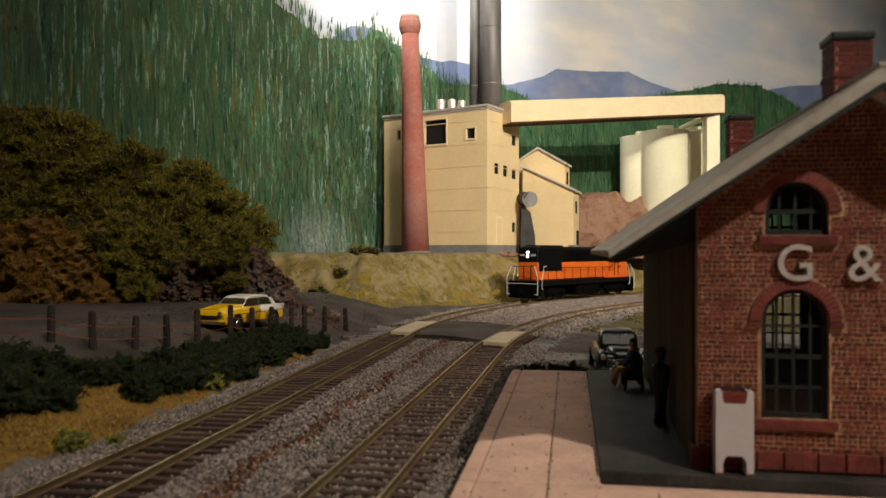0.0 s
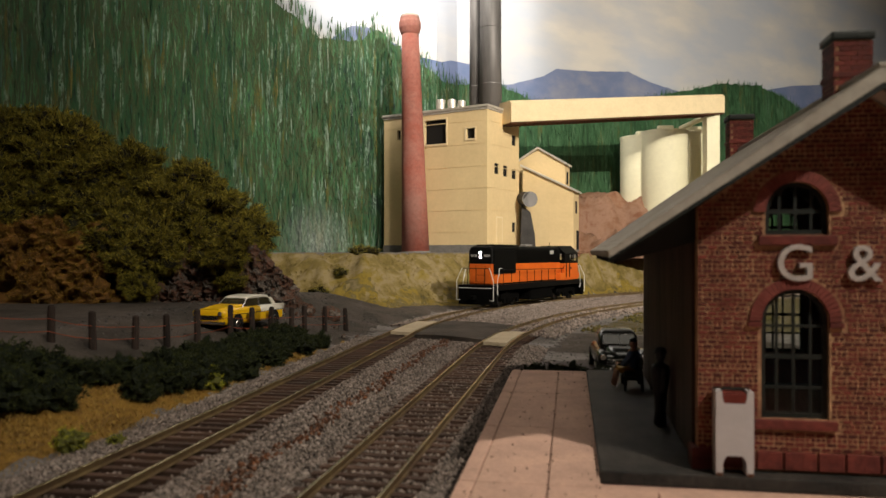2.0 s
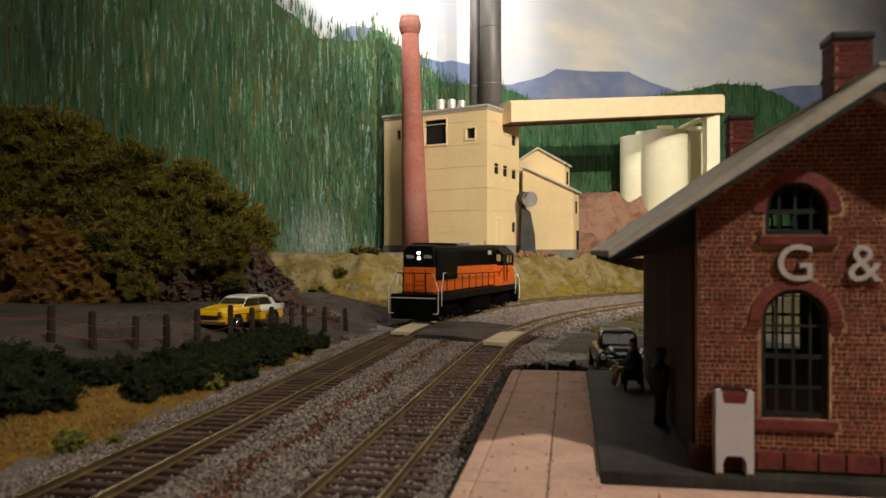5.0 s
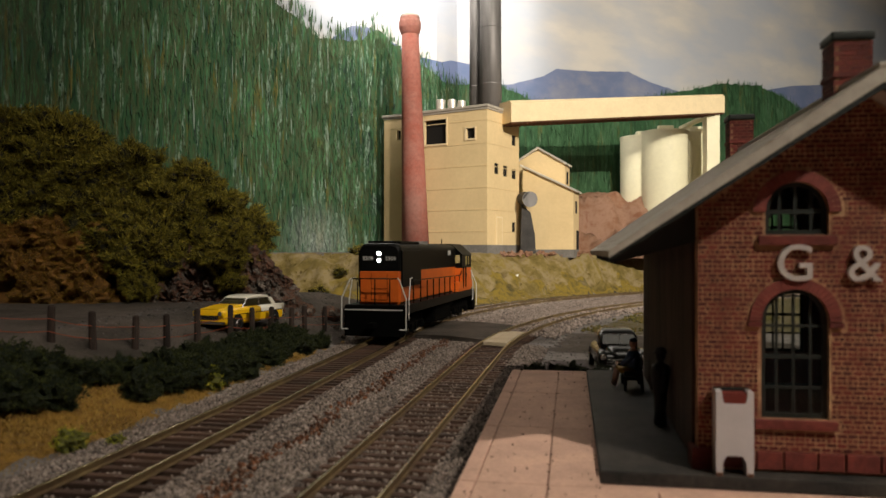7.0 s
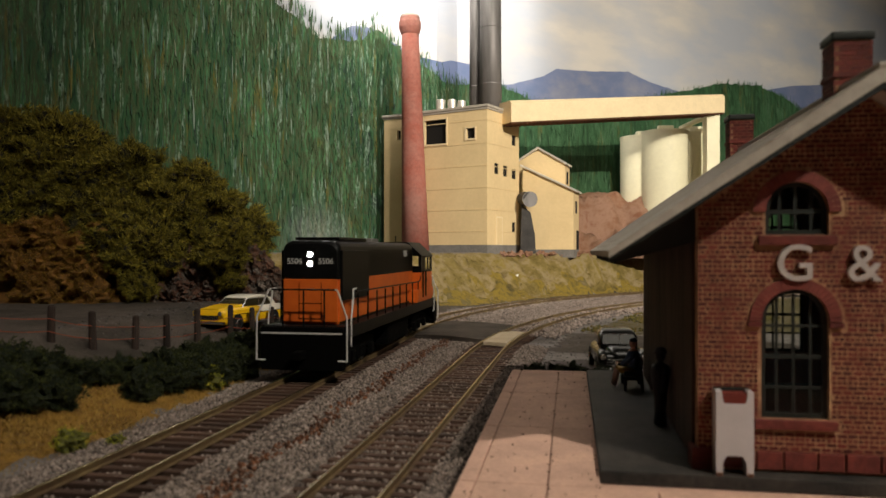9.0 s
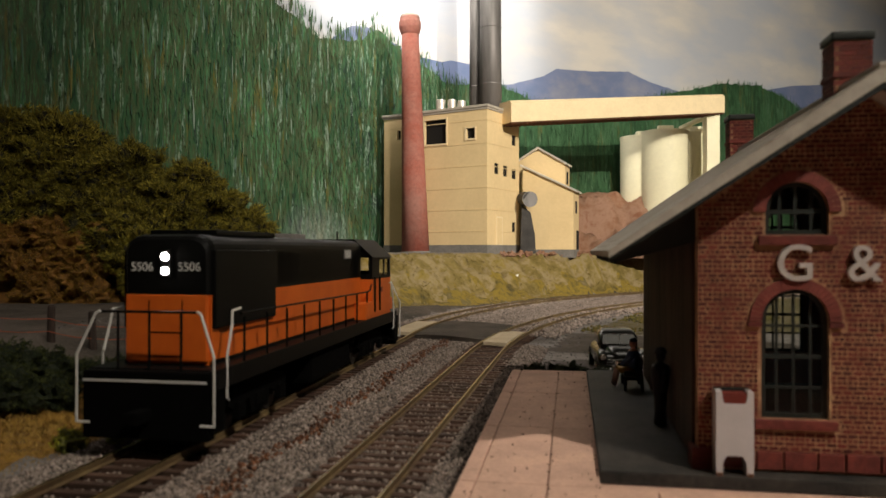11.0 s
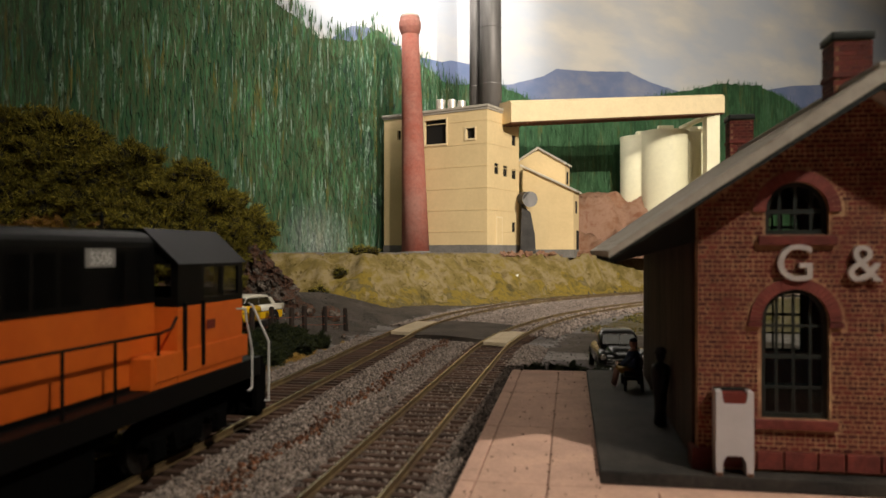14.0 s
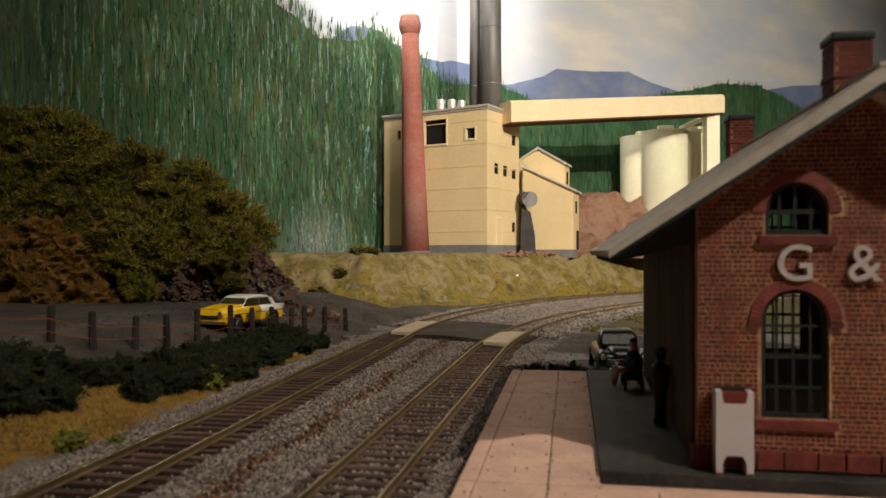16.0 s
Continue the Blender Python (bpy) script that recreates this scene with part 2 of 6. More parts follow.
def lathe(profile, n=32, centre=(0, 0)):
    """A turned body from (radius, z) pairs."""
    bm = bmesh.new()
    rings = []
    for r, z in profile:
        rings.append([bm.verts.new((centre[0] + r * math.cos(2 * math.pi * i / n), centre[1] + r * math.sin(2 * math.pi * i / n), z)) for i in range(n)])
    for a, b in zip(rings, rings[1:]):
        for i in range(n):
            bm.faces.new((a[i], a[(i + 1) % n], b[(i + 1) % n], b[i]))
    bm.faces.new(rings[0][::-1])
    bm.faces.new(rings[-1])
    return bm


def slab(outline, holes, y0, y1):
    """An upright plate in the x-z plane from y0 to y1, with openings right through it."""
    bm = bmesh.new()
    edges = []
    for loop in [outline, *holes]:
        vs = [bm.verts.new((x, y0, z)) for x, z in loop]
        edges += [bm.edges.new((vs[i], vs[(i + 1) % len(vs)])) for i in range(len(vs))]
    bmesh.ops.triangle_fill(bm, use_beauty=True, use_dissolve=False, edges=edges, normal=(0, -1, 0))
    r = bmesh.ops.extrude_face_region(bm, geom=list(bm.faces))
    bmesh.ops.translate(bm, vec=(0, y1 - y0, 0), verts=[v for v in r["geom"] if isinstance(v, bmesh.types.BMVert)])
    return bm


def prism(outline, y0, y1):
    """A solid from an x-z outline, drawn out along y."""
    bm = bmesh.new()
    a = [bm.verts.new((x, y0, z)) for x, z in outline]
    b = [bm.verts.new((x, y1, z)) for x, z in outline]
    n = len(a)
    bm.faces.new(a)
    bm.faces.new(b[::-1])
    for i in range(n):
        bm.faces.new((a[(i + 1) % n], a[i], b[i], b[(i + 1) % n]))
    return bm


def arch(cx, half, z0, spring, n=12):
    """An opening with a round head."""
    pts = [(cx - half, z0), (cx + half, z0)]
    return pts + [(cx + half * math.cos(math.pi * i / n), spring + half * math.sin(math.pi * i / n)) for i in range(n + 1)]


def smooth_step(a, b, x):
    u = np.clip((np.asarray(x, float) - a) / (b - a), 0, 1)
    return u * u * (3 - 2 * u)


def track_point(line, s):
    """Place and heading on a track: a straight, then a curve to the right. line: x at y = 20, heading, length of the straight, radius."""
    x0, th, straight, radius = line
    run, turn = min(s, straight), max(s - straight, 0) / radius
    x = x0 + run * math.sin(th) + radius * (math.cos(th) - math.cos(th + turn))
    y = 20 + run * math.cos(th) + radius * (math.sin(th + turn) - math.sin(th))
    return x, y, th + turn


MAIN = (-6.49, 0.1698, 24.2, 68.3)
SIDING = (-0.94, 0.187, 15.54, 70.0)
# ---- the room round the layout ----
def room():
    for name, r in {"wall_south": (-170, 170, -130, -126, -110, 130), "wall_north": (-170, 170, 205, 209, -110, 130), "wall_west": (-174, -170, -130, 209, -110, 130),
                    "wall_east": (170, 174, -130, 209, -110, 130), "ceiling": (-174, 174, -130, 209, 130, 134), "floor": (-174, 174, -130, 209, -114, -110)}.items():
        tagged(part(name, boxes(r), "room"), "plain painted surface of the layout room", name.split("_")[0], kind="structure")


room()
tagged(part("layout_base", boxes((-75, 90, -30, 139, -110, -2)), "room"), "plain boxed base under the model landscape", "base", kind="structure")


# ---- ground: one sheet, with the bank, the hill and the embankment modelled in it ----
LINE = [track_point(MAIN, s * 0.5) for s in range(-40, 260)]
LX, LY = np.array([p[0] for p in LINE]), np.array([p[1] for p in LINE])
SIDE = [track_point(SIDING, s * 0.5) for s in range(-40, 260)]
SX, SY = np.array([p[0] for p in SIDE]), np.array([p[1] for p in SIDE])


def off_track(lx, ly, x, y):
    """How far (x, y) lies to the left of a track."""
    d = np.sqrt((x[..., None] - lx) ** 2 + (y[..., None] - ly) ** 2)
    i = np.clip(d.argmin(-1), 1, len(lx) - 2)
    tx, ty = lx[i + 1] - lx[i - 1], ly[i + 1] - ly[i - 1]
    side = tx * (y - ly[i]) - ty * (x - lx[i])
    return d.min(-1) * np.sign(side)


def lumps(x, y, scale, seed=0.0):
    return np.array([noise.fractal(Vector((a / scale, b / scale, seed)), 1.0, 2.0, 4) for a, b in zip(x.ravel(), y.ravel())]).reshape(x.shape)


def bank_share(x, y, e, rough=0.0):
    """How much of the embankment's height stands at a place e metres left of the main track."""
    foot = 2.9 + 2.3 * smooth_step(70, 57, y)
    a, b = (e - foot + 0.4 * rough) / (7.5 - 3.5 * smooth_step(6, 16, x)), (y - 57.6 + 0.5 * rough) / 9
    return np.where(e > 0, np.clip(np.minimum(a, b), 0, 1), 0)


def hill_share(x, y):
    """How much of the wooded hill's height stands at a place."""
    return smooth_step(0, 1, (y - 45.0 - 0.12 * (x + 20)) / 9) * smooth_step(-12.5, -18, x) * smooth_step(64, 55, y)


def ground_height(x, y, rough=None):
    rough = 0 * x if rough is None else rough
    e, es = off_track(LX, LY, x, y), off_track(SX, SY, x, y)
    z = np.full(x.shape, -0.38)
    # bank on the left of the main track
    bank = np.clip(-0.38 + 0.26 * (e - 2.3), -0.38, 1.55)
    z = np.where(e > 0, bank, z)
    # embankment behind the tracks
    r = bank_share(x, y, e, rough)
    rise = 0.55 * smooth_step(0, 1, r) + 0.45 * r
    z = np.where(r > 0, np.maximum(np.minimum(z, 0.2), -0.3 + 4.8 * rise + 0.6 * rough * smooth_step(0, 0.2, r) * smooth_step(1.0, 0.8, r)), z)
    # wooded hill on the left
    h = hill_share(x, y)
    z = np.maximum(z, 1.0 * smooth_step(-9, -13, x) * (h > 0) + 7.4 * h + 0.9 * rough * h - 0.4)
    return z


def axis(*runs):
    out = []
    for a, b, step in runs:
        out += list(np.arange(a, b, step))
    return np.array(out)


def ground():
    xs, ys = axis((-75, -30, 1.5), (-30, 30, 0.33), (30, 90, 1.5)), axis((-30, 10, 2), (10, 62, 0.33), (62, 112, 0.4), (112, 140, 2))
    gx, gy = np.meshgrid(xs, ys)
    rough = lumps(gx, gy, 2.6) + 0.5 * lumps(gx, gy, 0.9, 5)
    gz = ground_height(gx, gy, rough) + 0.05 * rough
    ny, nx = gx.shape
    verts = np.stack([gx, gy, gz], -1).reshape(-1, 3)
    i = np.arange(ny * nx).reshape(ny, nx)
    faces = np.stack([i[:-1, :-1], i[:-1, 1:], i[1:, 1:], i[1:, :-1]], -1).reshape(-1, 4)
    ob = raw("ground", verts, faces, ["grass", "dirt", "asphalt", "hillgrass", "rock", "redrock", "ballastbed", "earth", "weeds", "yellowgrass"], smooth=True)
    cx, cy = verts[faces, 0].mean(1), verts[faces, 1].mean(1)
    wob = rough.reshape(-1)[faces[:, 0]]
    e, es = off_track(LX, LY, cx, cy), off_track(SX, SY, cx, cy)
    share = bank_share(cx, cy, e, wob)
    fence = 27.5 + (cx + 14.3) * 17.5 / 8.5
    kind = np.zeros(len(faces), int)
    kind[(es < 0) & (cy < 60)] = 1
    kind[(es < -3.5) & (cy > 46 + wob * 2)] = 8
    kind[(e > 2.6) & (cy > fence - 5.6 + wob)] = 2
    kind[(e > 0) & (cy > 42 + wob * 0.6) & (share <= 0)] = 2
    cross = np.abs((cx + 1.5) * 0.42 + (cy - 46) * 0.907)
    kind[(es < -1.2) & (cross < 4.4 + 0.5 * wob) & (cx < 22)] = 2
    kind[(e < 2.6 + 0.5 * wob) & (es > -2.6 + 0.5 * wob)] = 6
    kind[share > 0.0] = 3
    kind[(share > 0.0) & (share < 0.36 + 0.5 * wob)] = 9
    kind[share > 0.97] = 1
    kind[(share > 0.93) & (cx > 7)] = 5
    hill = hill_share(cx, cy)
    kind[(hill > 0.015)] = 4
    kind[(hill > 0.015) & (cx < -20.5 + 1.5 * wob)] = 7
    ob.data.polygons.foreach_set("material_index", kind.astype(np.int32))
    tagged(ob, "modelled ground with dry grass, asphalt road and grassy embankment", "ground", kind="structure")


ground()


# ---- the backdrop: a painted board that bends forward on the left ----
BACK_Y, BEND_X, BEND_R, SKEW = 91.0, -7.0, 62.0, math.atan(0.65)


def board(u, z, lift=0.0):
    """A place on the backdrop: u metres along it (leftwards past the bend), z up, lift metres in front of the paint."""
    a = SKEW + max(u, 0) / BEND_R
    r = BEND_R
    x, y = BEND_X - r * (math.sin(a) - math.sin(SKEW)), BACK_Y - r * (math.cos(SKEW) - math.cos(a))
    if u < 0:
        x, y = x - u * math.cos(SKEW), y - u * math.sin(SKEW)
    return (x + lift * math.sin(a), y - lift * math.cos(a), z)


def backdrop_paint(name, colours, cloud=False):
    m = bpy.data.materials.new(name)
    m.use_nodes = True
    n, l = m.node_tree.nodes, m.node_tree.links
    b = n["Principled BSDF"]
    b.inputs["Roughness"].default_value, b.inputs["Specular IOR Level"].default_value = 0.7, 0.2
    co, mp, tex, ramp = n.new("ShaderNodeTexCoord"), n.new("ShaderNodeMapping"), n.new("ShaderNodeTexNoise"), n.new("ShaderNodeValToRGB")
    mp.inputs["Scale"].default_value = (0.035 / S, 0.035 / S, 0.1 / S) if cloud else (0.12 / S, 0.12 / S, 0.2 / S)
    tex.inputs["Scale"].default_value, tex.inputs["Detail"].default_value, tex.inputs["Roughness"].default_value = 1.6, 6, 0.55
    l.new(co.outputs["Object"], mp.inputs[0])
    l.new(mp.outputs[0], tex.inputs["Vector"])
    l.new(tex.outputs["Fac"], ramp.inputs[0])
    el = ramp.color_ramp.elements
    while len(el) < len(colours):
        el.new(0.5)
    for i, c in enumerate(colours):
        el[i].position, el[i].color = (0.37 + 0.26 * i / (len(colours) - 1)) if cloud else (0.3 + 0.4 * i / (len(colours) - 1)), (*c, 1)
    l.new(ramp.outputs[0], b.inputs["Base Color"])
    return m


def forest_paint(name, tones, pale, ochre, streaks, mist=None):
    """Thick vertical brushwork: dark and green tones, ochre trunks and broken pale streaks."""
    m = bpy.data.materials.new(name)
    m.use_nodes = True
    n, l = m.node_tree.nodes, m.node_tree.links
    b = n["Principled BSDF"]
    b.inputs["Roughness"].default_value, b.inputs["Specular IOR Level"].default_value = 0.6, 0.2
    co = n.new("ShaderNodeTexCoord")

    def brush(across, up, scale, detail, shift=0.0, rough=0.6):
        mp, tex = n.new("ShaderNodeMapping"), n.new("ShaderNodeTexNoise")
        mp.inputs["Scale"].default_value = (across / S, across / S, up / S)
        mp.inputs["Location"].default_value = (shift, shift * 0.7, shift * 0.3)
        tex.inputs["Scale"].default_value, tex.inputs["Detail"].default_value, tex.inputs["Roughness"].default_value = scale, detail, rough
        l.new(co.outputs["Object"], mp.inputs[0])
        l.new(mp.outputs[0], tex.inputs["Vector"])
        return tex.outputs["Fac"]

    def math_node(kind, a, c):
        q = n.new("ShaderNodeMath")
        q.operation = kind
        for k, v in enumerate((a, c)):
            if isinstance(v, float):
                q.inputs[k].default_value = v
            else:
                l.new(v, q.inputs[k])
        return q.outputs[0]

    def ramp(value, rows):
        q = n.new("ShaderNodeValToRGB")
        el = q.color_ramp.elements
        while len(el) < len(rows):
            el.new(0.5)
        for e, (p, c) in zip(el, rows):
            e.position, e.color = p, (*c, 1)
        l.new(value, q.inputs[0])
        return q.outputs[0]

    def over(mask, below, colour):
        q = n.new("ShaderNodeMix")
        q.data_type = "RGBA"
        l.new(mask, q.inputs[0])
        l.new(below, q.inputs[6])
        q.inputs[7].default_value = (*colour, 1)
        return q.outputs[2]

    def band(value, low, high):
        q = n.new("ShaderNodeMapRange")
        q.inputs["From Min"].default_value, q.inputs["From Max"].default_value = low, high
        l.new(value, q.inputs[0])
        return q.outputs[0]

    strands = math_node("ADD", math_node("MULTIPLY", brush(2.0, 0.32, 1.0, 8, 0.0, 0.72), 0.65), math_node("MULTIPLY", brush(0.22, 0.1, 1.0, 4, 7.0), 0.35))
    out = ramp(strands, [(0.36 + 0.28 * k / (len(tones) - 1), c) for k, c in enumerate(tones)])
    chips = brush(4.6, 2.0, 1.0, 5, 3.0, 0.8)
    gold = math_node("MULTIPLY", band(brush(1.1, 0.14, 1.0, 3, 21.0), 0.58, 0.66), band(chips, 0.36, 0.6))
    out = over(math_node("MULTIPLY", gold, 0.75), out, ochre)
    light = math_node("MULTIPLY", band(brush(2.0, 0.22, 1.0, 3, 13.0), streaks, streaks + 0.07), band(chips, 0.42, 0.56))
    out = over(math_node("MULTIPLY", light, 0.8), out, pale)
    if mist:
        far = n.new("ShaderNodeVectorMath")
        far.operation = "DISTANCE"
        l.new(co.outputs["Object"], far.inputs[0])
        far.inputs[1].default_value = Vector(mist[0]) * S
        spray = n.new("ShaderNodeMapRange")
        spray.inputs["From Min"].default_value, spray.inputs["From Max"].default_value = mist[1] * S, 0.3 * S
        l.new(far.outputs["Value"], spray.inputs[0])
        out = over(math_node("MULTIPLY", spray.outputs[0], band(chips, 0.3, 0.75)), out, (0.34, 0.38, 0.34))
    l.new(out, b.inputs["Base Color"])
    bp = n.new("ShaderNodeBump")
    bp.inputs["Strength"].default_value, bp.inputs["Distance"].default_value = 0.3, 0.05 * S
    l.new(chips, bp.inputs["Height"])
    l.new(bp.outputs[0], b.inputs["Normal"])
    return m


M["sky"] = backdrop_paint("painted_sky", [(0.43, 0.45, 0.5), (0.5, 0.49, 0.49), (0.6, 0.56, 0.51)], True)
M["mesa"] = backdrop_paint("painted_blue_mountain", [(0.11, 0.15, 0.26), (0.15, 0.18, 0.29), (0.23, 0.24, 0.3)])
M["forest"] = forest_paint("painted_forest", [(0.01, 0.017, 0.013), (0.018, 0.043, 0.024), (0.03, 0.088, 0.036), (0.046, 0.056, 0.026), (0.055, 0.15, 0.062), (0.03, 0.06, 0.04)], (0.2, 0.29, 0.22), (0.13, 0.105, 0.018), 0.57, (board(9.5, 5.4), 5.6))
M["farforest"] = forest_paint("painted_far_forest", [(0.018, 0.036, 0.018), (0.03, 0.078, 0.034), (0.05, 0.12, 0.055), (0.085, 0.155, 0.085)], (0.12, 0.2, 0.12), (0.1, 0.1, 0.03), 0.6)
M["drip"] = speckle("pale_paint_drips", [(0.03, 0.09, 0.055), (0.06, 0.12, 0.085), (0.2, 0.26, 0.21), (0.12, 0.11, 0.02)], 1.0, island=True, bump=0.1)


def painted_ridge(name, material, ridge, lift, low=-2.0):
    """A painted hill: everything under a ridge line given along the board."""
    us = np.arange(ridge[0][0], ridge[-1][0], 0.5)
    top = np.interp(us, [p[0] for p in ridge], [p[1] for p in ridge])
    bm = bmesh.new()
    rows = [[bm.verts.new(board(u, low + (t + (0.12 if name == "mountain" else 0.35) * noise.noise((u * 0.9, lift, 0)) - low) * k / 6, lift)) for k in range(7)] for u, t in zip(us, top)]
    for a, b in zip(rows, rows[1:]):
        for k in range(6):
            bm.faces.new((a[k], b[k], b[k + 1], a[k + 1]))
    return part(name, bm, material, BACKDROP)


def strokes(name, ridge, count, width, length, lift, material, low=2.0, spike=0.0):
    """Upright brush strokes of thick paint under a ridge line; some stand over it as tree tops."""
    rng = np.random.RandomState(len(name) + count)
    verts, faces = [], []
    u0, u1 = ridge[0][0], ridge[-1][0]
    for k in range(count):
        u = rng.uniform(u0, u1)
        near = 1 + 1.3 * max(u, 0) / 55
        top = np.interp(u, [p[0] for p in ridge], [p[1] for p in ridge])
        ln, w = length * rng.uniform(0.35, 1.5) * near, width * rng.uniform(0.4, 1.4) * near
        z1 = top + spike * rng.rand() ** 2 * near if k % 9 == 0 else low + (top - low) * rng.rand() ** 0.85
        z0 = max(z1 - ln, low - 2)
        i = len(verts)
        sway = rng.uniform(-0.12, 0.12) * near
        steps = 4
        for j in range(steps + 1):
            v = j / steps
            half = w * 0.5 * (0.25 + math.sin(math.pi * (0.12 + 0.8 * v)) * rng.uniform(0.6, 1.2)) * (1 - 0.75 * v if k % 9 == 0 else 1)
            uu = u + sway * v + rng.uniform(-0.25, 0.25) * w
            for side in (-1, 1):
                verts.append(board(uu + side * half, z0 + (z1 - z0) * v, lift + 0.05 * rng.rand()))
        for j in range(steps):
            a = i + 2 * j
            faces.append((a, a + 1, a + 3, a + 2))
    return tagged(raw(name, verts, faces, material, BACKDROP), kind="stuff")


def backdrop():
    bm = bmesh.new()
    us = list(np.arange(-150, 70.1, 1.5))
    front = [[bm.verts.new(board(u, z, 0)) for z in (-12, 20, 75)] for u in us]
    back = [[bm.verts.new(board(u, z, -0.6)) for z in (-12, 20, 75)] for u in us]
    for a, b in zip(front, front[1:]):
        for k in (0, 1):
            bm.faces.new((a[k], b[k], b[k + 1], a[k + 1]))
    for a, b in zip(back, back[1:]):
        for k in (0, 1):
            bm.faces.new((a[k], a[k + 1], b[k + 1], b[k]))
    for a, b in ((front[0], back[0]), (front[-1], back[-1])):
        for k in (0, 1):
            bm.faces.new((a[k], a[k + 1], b[k + 1], b[k]))
    for k in (0, 2):
        for i in range(len(us) - 1):
            bm.faces.new((front[i][k], front[i + 1][k], back[i + 1][k], back[i][k]))
    ob = part("backdrop", bm, "sky")
    return tagged(ob, "painted backdrop board with cloudy sky, mountains and pine forest", "backdrop", kind="structure")


BACKDROP = backdrop()
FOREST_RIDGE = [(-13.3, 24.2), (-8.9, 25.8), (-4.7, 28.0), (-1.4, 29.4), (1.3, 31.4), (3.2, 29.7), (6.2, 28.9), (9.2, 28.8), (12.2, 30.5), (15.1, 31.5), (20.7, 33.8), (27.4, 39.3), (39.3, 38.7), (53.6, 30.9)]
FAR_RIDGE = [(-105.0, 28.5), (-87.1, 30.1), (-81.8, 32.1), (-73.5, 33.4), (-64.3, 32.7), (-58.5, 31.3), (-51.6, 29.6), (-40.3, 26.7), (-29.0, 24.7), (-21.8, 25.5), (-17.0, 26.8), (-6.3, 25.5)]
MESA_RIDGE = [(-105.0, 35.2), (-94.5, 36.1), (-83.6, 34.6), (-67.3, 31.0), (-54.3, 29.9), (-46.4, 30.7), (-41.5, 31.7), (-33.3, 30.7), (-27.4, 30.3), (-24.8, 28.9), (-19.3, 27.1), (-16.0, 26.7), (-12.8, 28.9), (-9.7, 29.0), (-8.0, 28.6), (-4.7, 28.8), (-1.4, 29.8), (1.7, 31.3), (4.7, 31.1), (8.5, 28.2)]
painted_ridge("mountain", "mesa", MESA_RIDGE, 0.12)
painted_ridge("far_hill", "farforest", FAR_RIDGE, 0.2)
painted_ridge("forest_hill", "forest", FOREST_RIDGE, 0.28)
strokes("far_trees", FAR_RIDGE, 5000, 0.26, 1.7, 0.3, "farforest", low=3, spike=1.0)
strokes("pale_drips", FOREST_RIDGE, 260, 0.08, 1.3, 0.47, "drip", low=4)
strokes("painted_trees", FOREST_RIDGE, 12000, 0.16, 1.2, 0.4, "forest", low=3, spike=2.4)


# ---- track ----
def sweep(line, offset, profile, s0, s1, step=0.5):
    """Draws an x-z profile along a track, offset metres to its right."""
    bm = bmesh.new()
    rings = []
    for s in np.arange(s0, s1, step):
        x, y, th = track_point(line, s)
        rings.append([bm.verts.new((x + (offset + a) * math.cos(th), y - (offset + a) * math.sin(th), z)) for a, z in profile])
    n = len(profile)
    for a, b in zip(rings, rings[1:]):
        for i in range(n):
            bm.faces.new((a[i], a[(i + 1) % n], b[(i + 1) % n], b[i]))
    return bm


RAIL_SIDE = [(-0.065, -0.2), (0.065, -0.2), (0.065, -0.17), (0.018, -0.15), (0.018, -0.07), (0.036, -0.05), (0.036, -0.012), (-0.036, -0.012), (-0.036, -0.05), (-0.018, -0.07), (-0.018, -0.15), (-0.065, -0.17)]
RAIL_TOP = [(-0.036, -0.014), (0.036, -0.014), (0.034, -0.006), (0.026, 0.0), (0.012, 0.004), (-0.012, 0.004), (-0.026, 0.0), (-0.034, -0.006)]


def track(name, line, s0, s1, label, rust):
    t = thing(name, at(0, 0, 0), label, "railway track", kind="structure")
    for side in (-0.755, 0.755):
        rail = part("rail", sweep(line, side, RAIL_SIDE, s0, s1), "rail", t)
        part("rail_head", sweep(line, side, RAIL_TOP, s0, s1), "railtop", rail, smooth=True)
    bm = boxes((-1.3, 1.3, -0.115, 0.115, -0.36, -0.2), bevel=0.012)
    bm.transform(Matrix.Scale(S, 4))
    me = bpy.data.meshes.new("tie")
    bm.to_mesh(me)
    bm.free()
    rng = random.Random(rust)
    s = s0 + 0.3
    while s < s1 - 0.3:
        x, y, th = track_point(line, s)
        link("tie", me, "tie", t, m=at(x, y, rng.uniform(-0.012, 0.006), -math.degrees(th) + rng.uniform(-1.2, 1.2)))
        s += 0.56
    return t


track("main_track", MAIN, -14, 92, "main track of brassy rails on dark brown ties", 1)
track("siding_track", SIDING, -14, 80, "second track of brassy rails on dark brown ties", 2)


